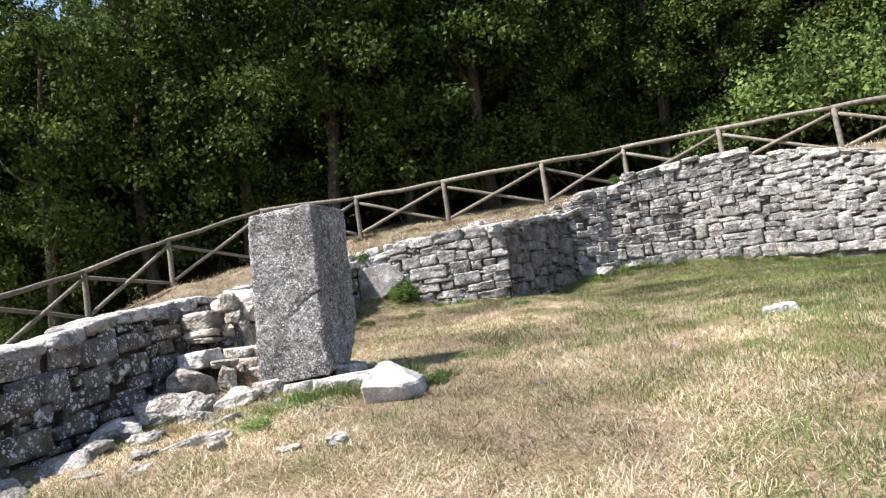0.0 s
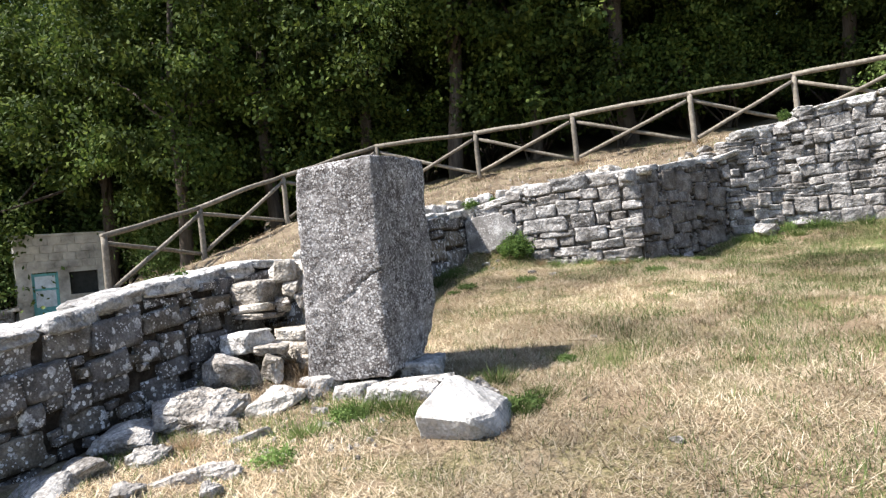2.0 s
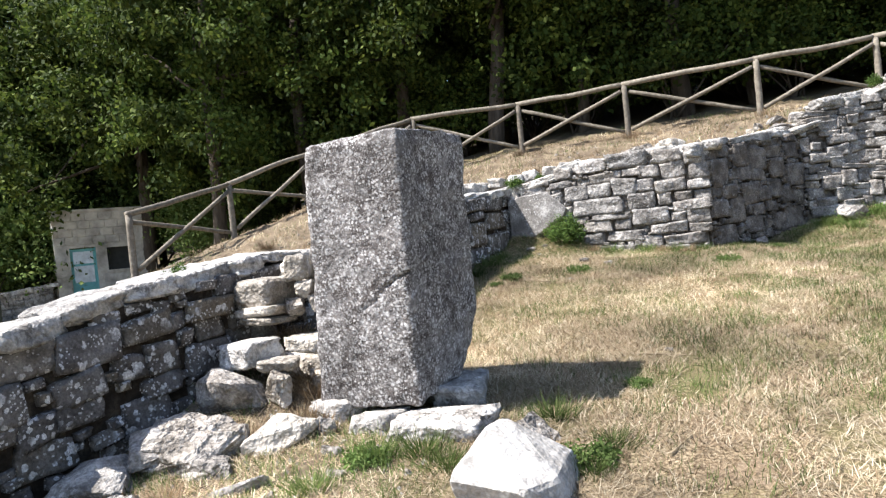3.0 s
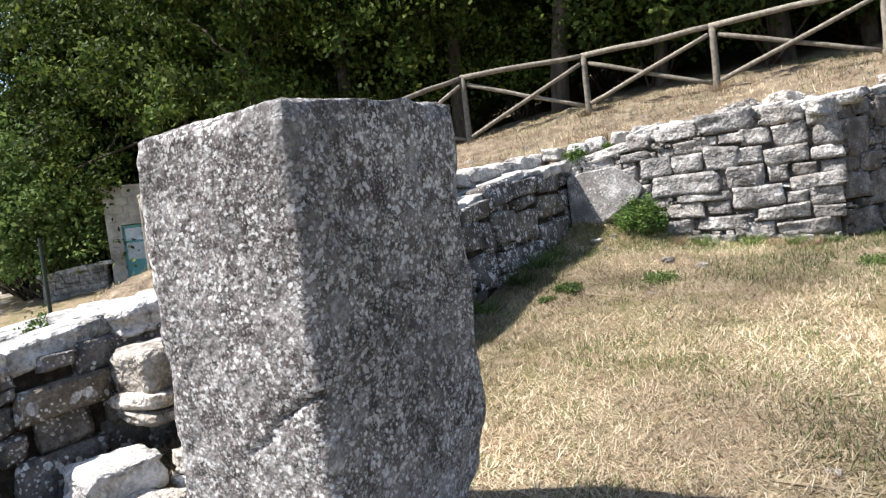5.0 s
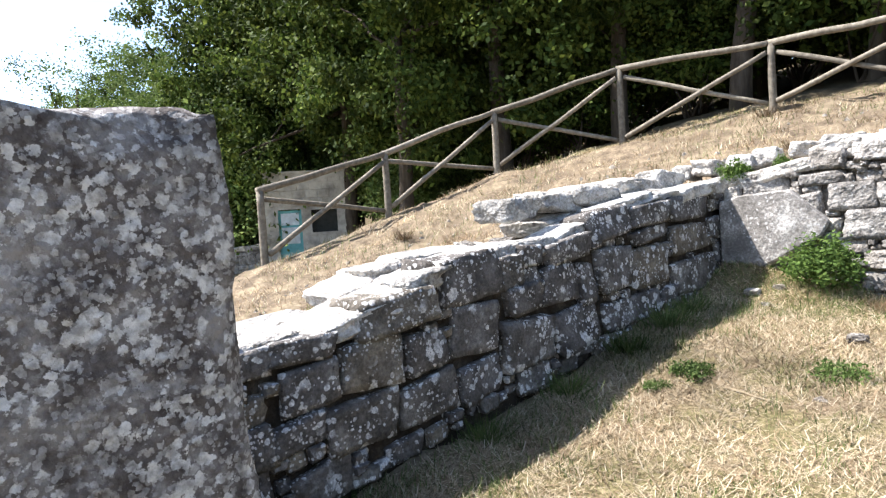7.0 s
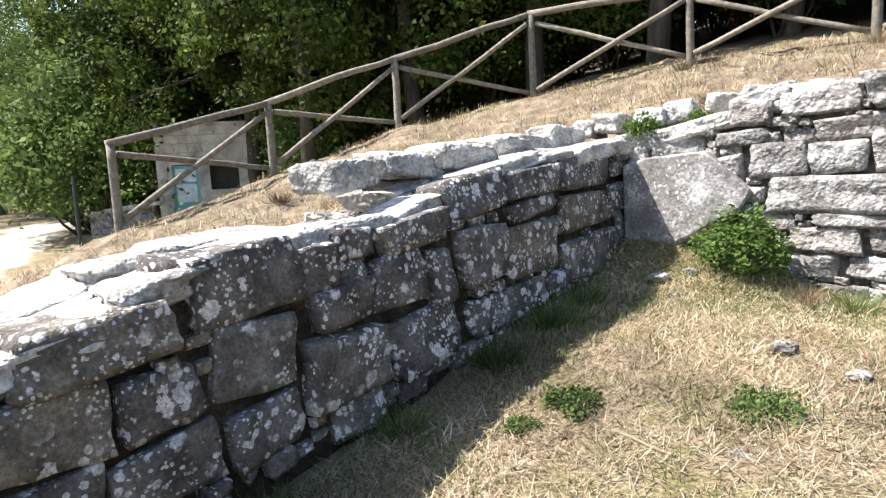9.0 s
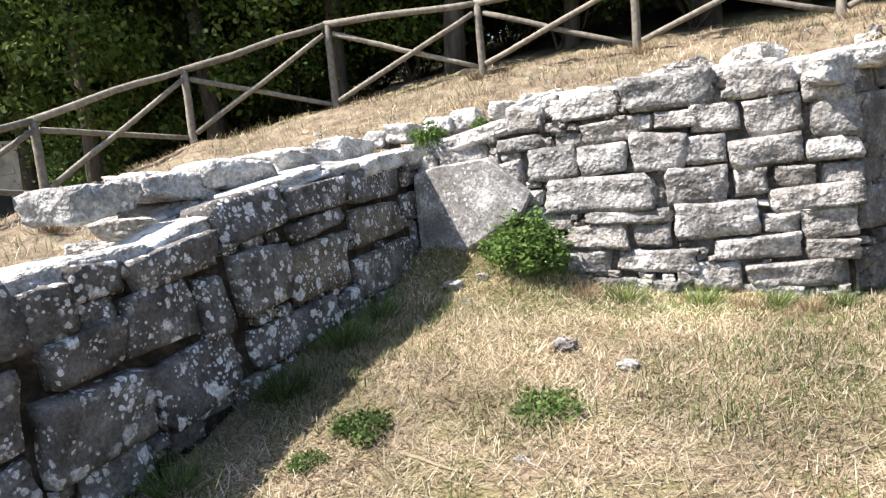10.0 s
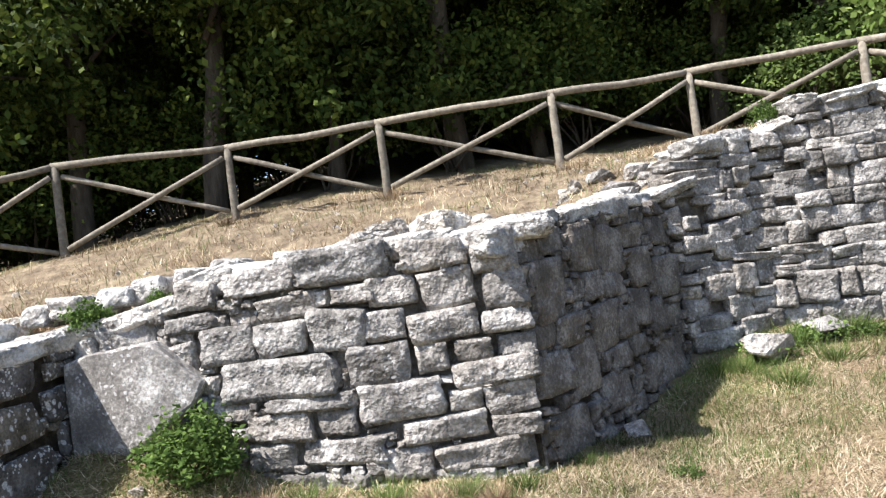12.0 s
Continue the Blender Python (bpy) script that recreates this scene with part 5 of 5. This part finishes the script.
def tuft_thing(seed, spread, height, count, material, label):
    rng = np.random.default_rng(seed)
    ob = thing("grass_tuft", (0, 0, 0), label, "grass tuft", "grass tufts")
    r, a = np.abs(rng.normal(0, spread * 0.5, count)), rng.uniform(0, 2 * math.pi, count)
    p = np.stack([r * np.cos(a), r * np.sin(a), np.full(count, -0.01)], 1)
    lean = unit(np.stack([np.cos(a), np.sin(a), np.zeros(count)], 1) * rng.uniform(0.1, 0.9, (count, 1)) + rng.normal(0, 0.25, (count, 3)) + np.array([0, 0, 1.2]))
    side = unit(np.cross(lean, rng.normal(0, 1, (count, 3)))) * rng.uniform(0.0015, 0.003, (count, 1))
    tip = p + lean * rng.uniform(0.4, 1, (count, 1)) * height + np.stack([np.cos(a), np.sin(a), -0.3 * np.ones(count)], 1) * height * 0.15
    part("turf", quads_mesh("turf", np.stack([p - side, p + side, tip + side * 0.2, tip - side * 0.2], 1).reshape(-1, 3), material), ob)
    return ob


green_tuft = tuft_thing(310, 0.14, 0.16, 260, BLADE, "tuft of green grass at a stone's foot")
dry_tuft = tuft_thing(311, 0.12, 0.14, 200, DEAD, "tuft of long dry grass")
green_tuft.matrix_basis = pose(-1.15, 4.98, gz(-1.15, 4.98))
dry_tuft.matrix_basis = pose(-1.72, 5.35, gz(-1.72, 5.35))
for i, (x, y, k) in enumerate(((-0.95, 5.02, 1.0), (-0.8, 4.9, 0.8), (-0.2, 4.85, 0.65), (-0.12, 5.1, 0.7), (-0.4, 5.4, 0.9), (1.2, 10.72, 0.5), (1.45, 10.95, 0.4), (2.45, 11.85, 0.9), (2.6, 11.8, 1.1), (3.1, 12.0, 1.4),
                               (3.6, 12.1, 1.3), (4.2, 12.0, 1.2), (0.55, 10.48, 0.8), (0.2, 10.5, 0.9), (-0.2, 10.55, 0.9), (0.85, 10.5, 0.7), (-1.62, 9.3, 1.1), (-1.55, 9.8, 1.2), (-1.5, 10.2, 1.0), (-1.75, 8.7, 1.0), (-1.9, 8.1, 0.9),
                               (-1.6, 10.5, 0.9), (-1.35, 4.7, 0.8), (2.75, 11.5, 1.2), (3.2, 11.7, 1.1), (5.0, 11.6, 1.2), (5.6, 11.2, 1.2), (6.1, 10.6, 1.2))):
    ob = copy_thing(green_tuft, pose(x, y, gz(x, y), 0, 0, i * 67))
    ob.scale = (k, k, k)
for i, (x, y, k) in enumerate(((-1.9, 5.15, 0.9), (-1.75, 5.6, 1.1), (-1.6, 5.3, 0.9), (-2.15, 6.2, 1.0), (-2.3, 6.25, 0.9), (-2.45, 5.2, 0.7), (-1.85, 5.75, 0.9), (-2.0, 4.6, 0.8), (-0.4, 10.5, 0.8), (0.4, 10.42, 0.7), (0.7, 10.4, 0.8),
                               (-2.4, 4.9, 0.8), (-0.9, 11.3, 0.8), (-0.5, 11.9, 1.0), (-2.2, 12.2, 1.2), (-2.7, 12.0, 1.2), (-3.4, 12.6, 1.4), (-4.1, 13.2, 1.3), (-3.0, 13.4, 1.4), (-1.2, 13.0, 1.2), (0.3, 12.6, 1.1), (-5.0, 12.4, 1.5), (-4.4, 11.4, 1.5),
                               (-5.6, 11.6, 1.6), (-4.8, 10.6, 1.6), (-6.2, 12.8, 1.6), (-2.2, 17.4, 1.6), (0.3, 17.0, 1.8), (2.9, 16.6, 1.8), (5.1, 16.8, 1.6), (3.8, 15.6, 1.6), (5.6, 15.8, 1.8), (6.6, 15.6, 1.9), (7.4, 15.2, 1.9))):
    ob = copy_thing(dry_tuft, pose(x, y, gz(x, y), 0, 0, i * 67))
    ob.scale = (k, k, k)


# ---- grass ----
def blades(name, label, count, box, test, length_range, width, lift, material, seed, patch=None, drift=0.0):
    """A sward of single blades as one mesh."""
    rng = np.random.default_rng(seed)
    x, y = rng.uniform(box[0], box[1], count), rng.uniform(box[2], box[3], count)
    keep = test(x, y)
    if patch is not None:
        v = np.array([noise.fractal((a * patch[0], b * patch[0], seed), 1.0, 2.0, 3) for a, b in zip(x, y)])
        keep &= v + drift * np.clip(x - 1.6, -1, 2.6) + rng.normal(0, 0.12, count) > patch[1]
    x, y = x[keep], y[keep]
    n = len(x)
    z = ground_z(x, y) + rough_z(x, y) - 0.003
    p = np.stack([x, y, z], 1)
    a = rng.uniform(0, 2 * math.pi, n)
    e = np.radians(rng.uniform(lift[0], lift[1], n))
    d = np.stack([np.cos(a) * np.cos(e), np.sin(a) * np.cos(e), np.sin(e)], 1)
    s = np.stack([-np.sin(a), np.cos(a), np.zeros(n)], 1) * rng.uniform(width[0], width[1], n)[:, None]
    ln = rng.uniform(length_range[0], length_range[1], n)[:, None]
    bend = np.stack([np.cos(a) * 0.3, np.sin(a) * 0.3, -0.25 * np.ones(n)], 1) * ln * 0.4
    v = np.stack([p - s, p + s, p + d * ln + bend + s * 0.3, p + d * ln + bend - s * 0.3], 1).reshape(-1, 3)
    tagged(new(name, quads_mesh(name, v, material)), label, "grass", "", "stuff")


def in_yard(x, y):
    return yard_side(x, y) > 0.03


def on_bank(x, y):
    s = yard_side(x, y)
    return (s < -0.55) & (s > -8)


blades("dry_grass", "short dry straw-coloured turf", 520000, (-2.4, 5.2, 2.4, 12.3), in_yard, (0.025, 0.08), (0.0012, 0.0029), (0, 50), STRAW, 1, (1.9, -0.2), -0.17)
blades("dead_grass", "brown dead thatch among the turf", 330000, (-2.4, 5.6, 2.2, 12.3), in_yard, (0.025, 0.07), (0.0013, 0.003), (0, 50), DEAD, 7, (1.8, -0.15))
blades("tuft_grass", "small green tufts scattered through the turf", 170000, (-2.6, 7.0, 1.8, 12.4), in_yard, (0.03, 0.085), (0.001, 0.0022), (45, 88), BLADE, 8, (3.2, 0.16), 0.14)
blades("lying_straw", "cut straw lying loose on the turf", 48000, (-2.4, 6.0, 2.4, 12.2), in_yard, (0.06, 0.2), (0.001, 0.0022), (-1, 12), STRAW, 2)
blades("green_grass", "greener tufts among the dry turf", 300000, (-2.6, 7.5, 1.8, 12.4), in_yard, (0.03, 0.08), (0.001, 0.0024), (25, 85), BLADE, 3, (1.1, 0.0), 0.24)
blades("shade_grass", "green grass along the shaded wall foot", 120000, (-2.6, 3.0, 4.0, 12.4), lambda x, y: (yard_side(x, y) > 0.02) & (yard_side(x, y) < 0.5), (0.025, 0.08), (0.0012, 0.0026), (20, 80), BLADE, 4, (1.5, -0.4))
blades("bank_grass", "long dry grass on the bank below the fence", 70000, (-10, 11, 4, 19), on_bank, (0.05, 0.17), (0.0025, 0.006), (10, 75), DEAD, 5, (1.4, 0.08))
blades("bank_straw", "golden dry grass clumps on the bank below the fence", 90000, (-10, 11, 4, 19), on_bank, (0.05, 0.16), (0.0025, 0.006), (10, 75), STRAW, 9, (1.7, 0.14))
blades("bank_green", "green grass on the bank below the fence", 50000, (-14, 11, 3, 21), on_bank, (0.04, 0.18), (0.002, 0.004), (30, 85), BLADE, 6, (0.6, 0.02))


def stick(a, b, r=0.008):
    za, zb = gz(*a) + r, gz(*b) + r
    ob = new("dry_stick", bm_mesh("dry_stick", pole((0, 0, 0), (b[0] - a[0], b[1] - a[1], zb - za), r, r * 0.6, a[0], 6, 3), STRAW))
    ob.location = (*a, za)
    tagged(ob, "dry bleached stalk lying on the grass", "stick", "dry stalks")


for a, b in (((-0.98, 8.9), (-0.75, 8.82)), ((0.6, 9.75), (0.95, 9.62)), ((0.3, 7.2), (0.55, 7.25)), ((-0.3, 7.8), (-0.1, 7.7)), ((0.0, 6.5), (0.3, 6.45)), ((1.3, 8.6), (1.5, 8.7)), ((2.0, 10.6), (2.25, 10.62)),
             ((-0.9, 4.6), (-0.75, 4.5)), ((0.1, 5.0), (0.2, 5.2)), ((2.3, 11.0), (2.6, 11.05))):
    stick(a, b)
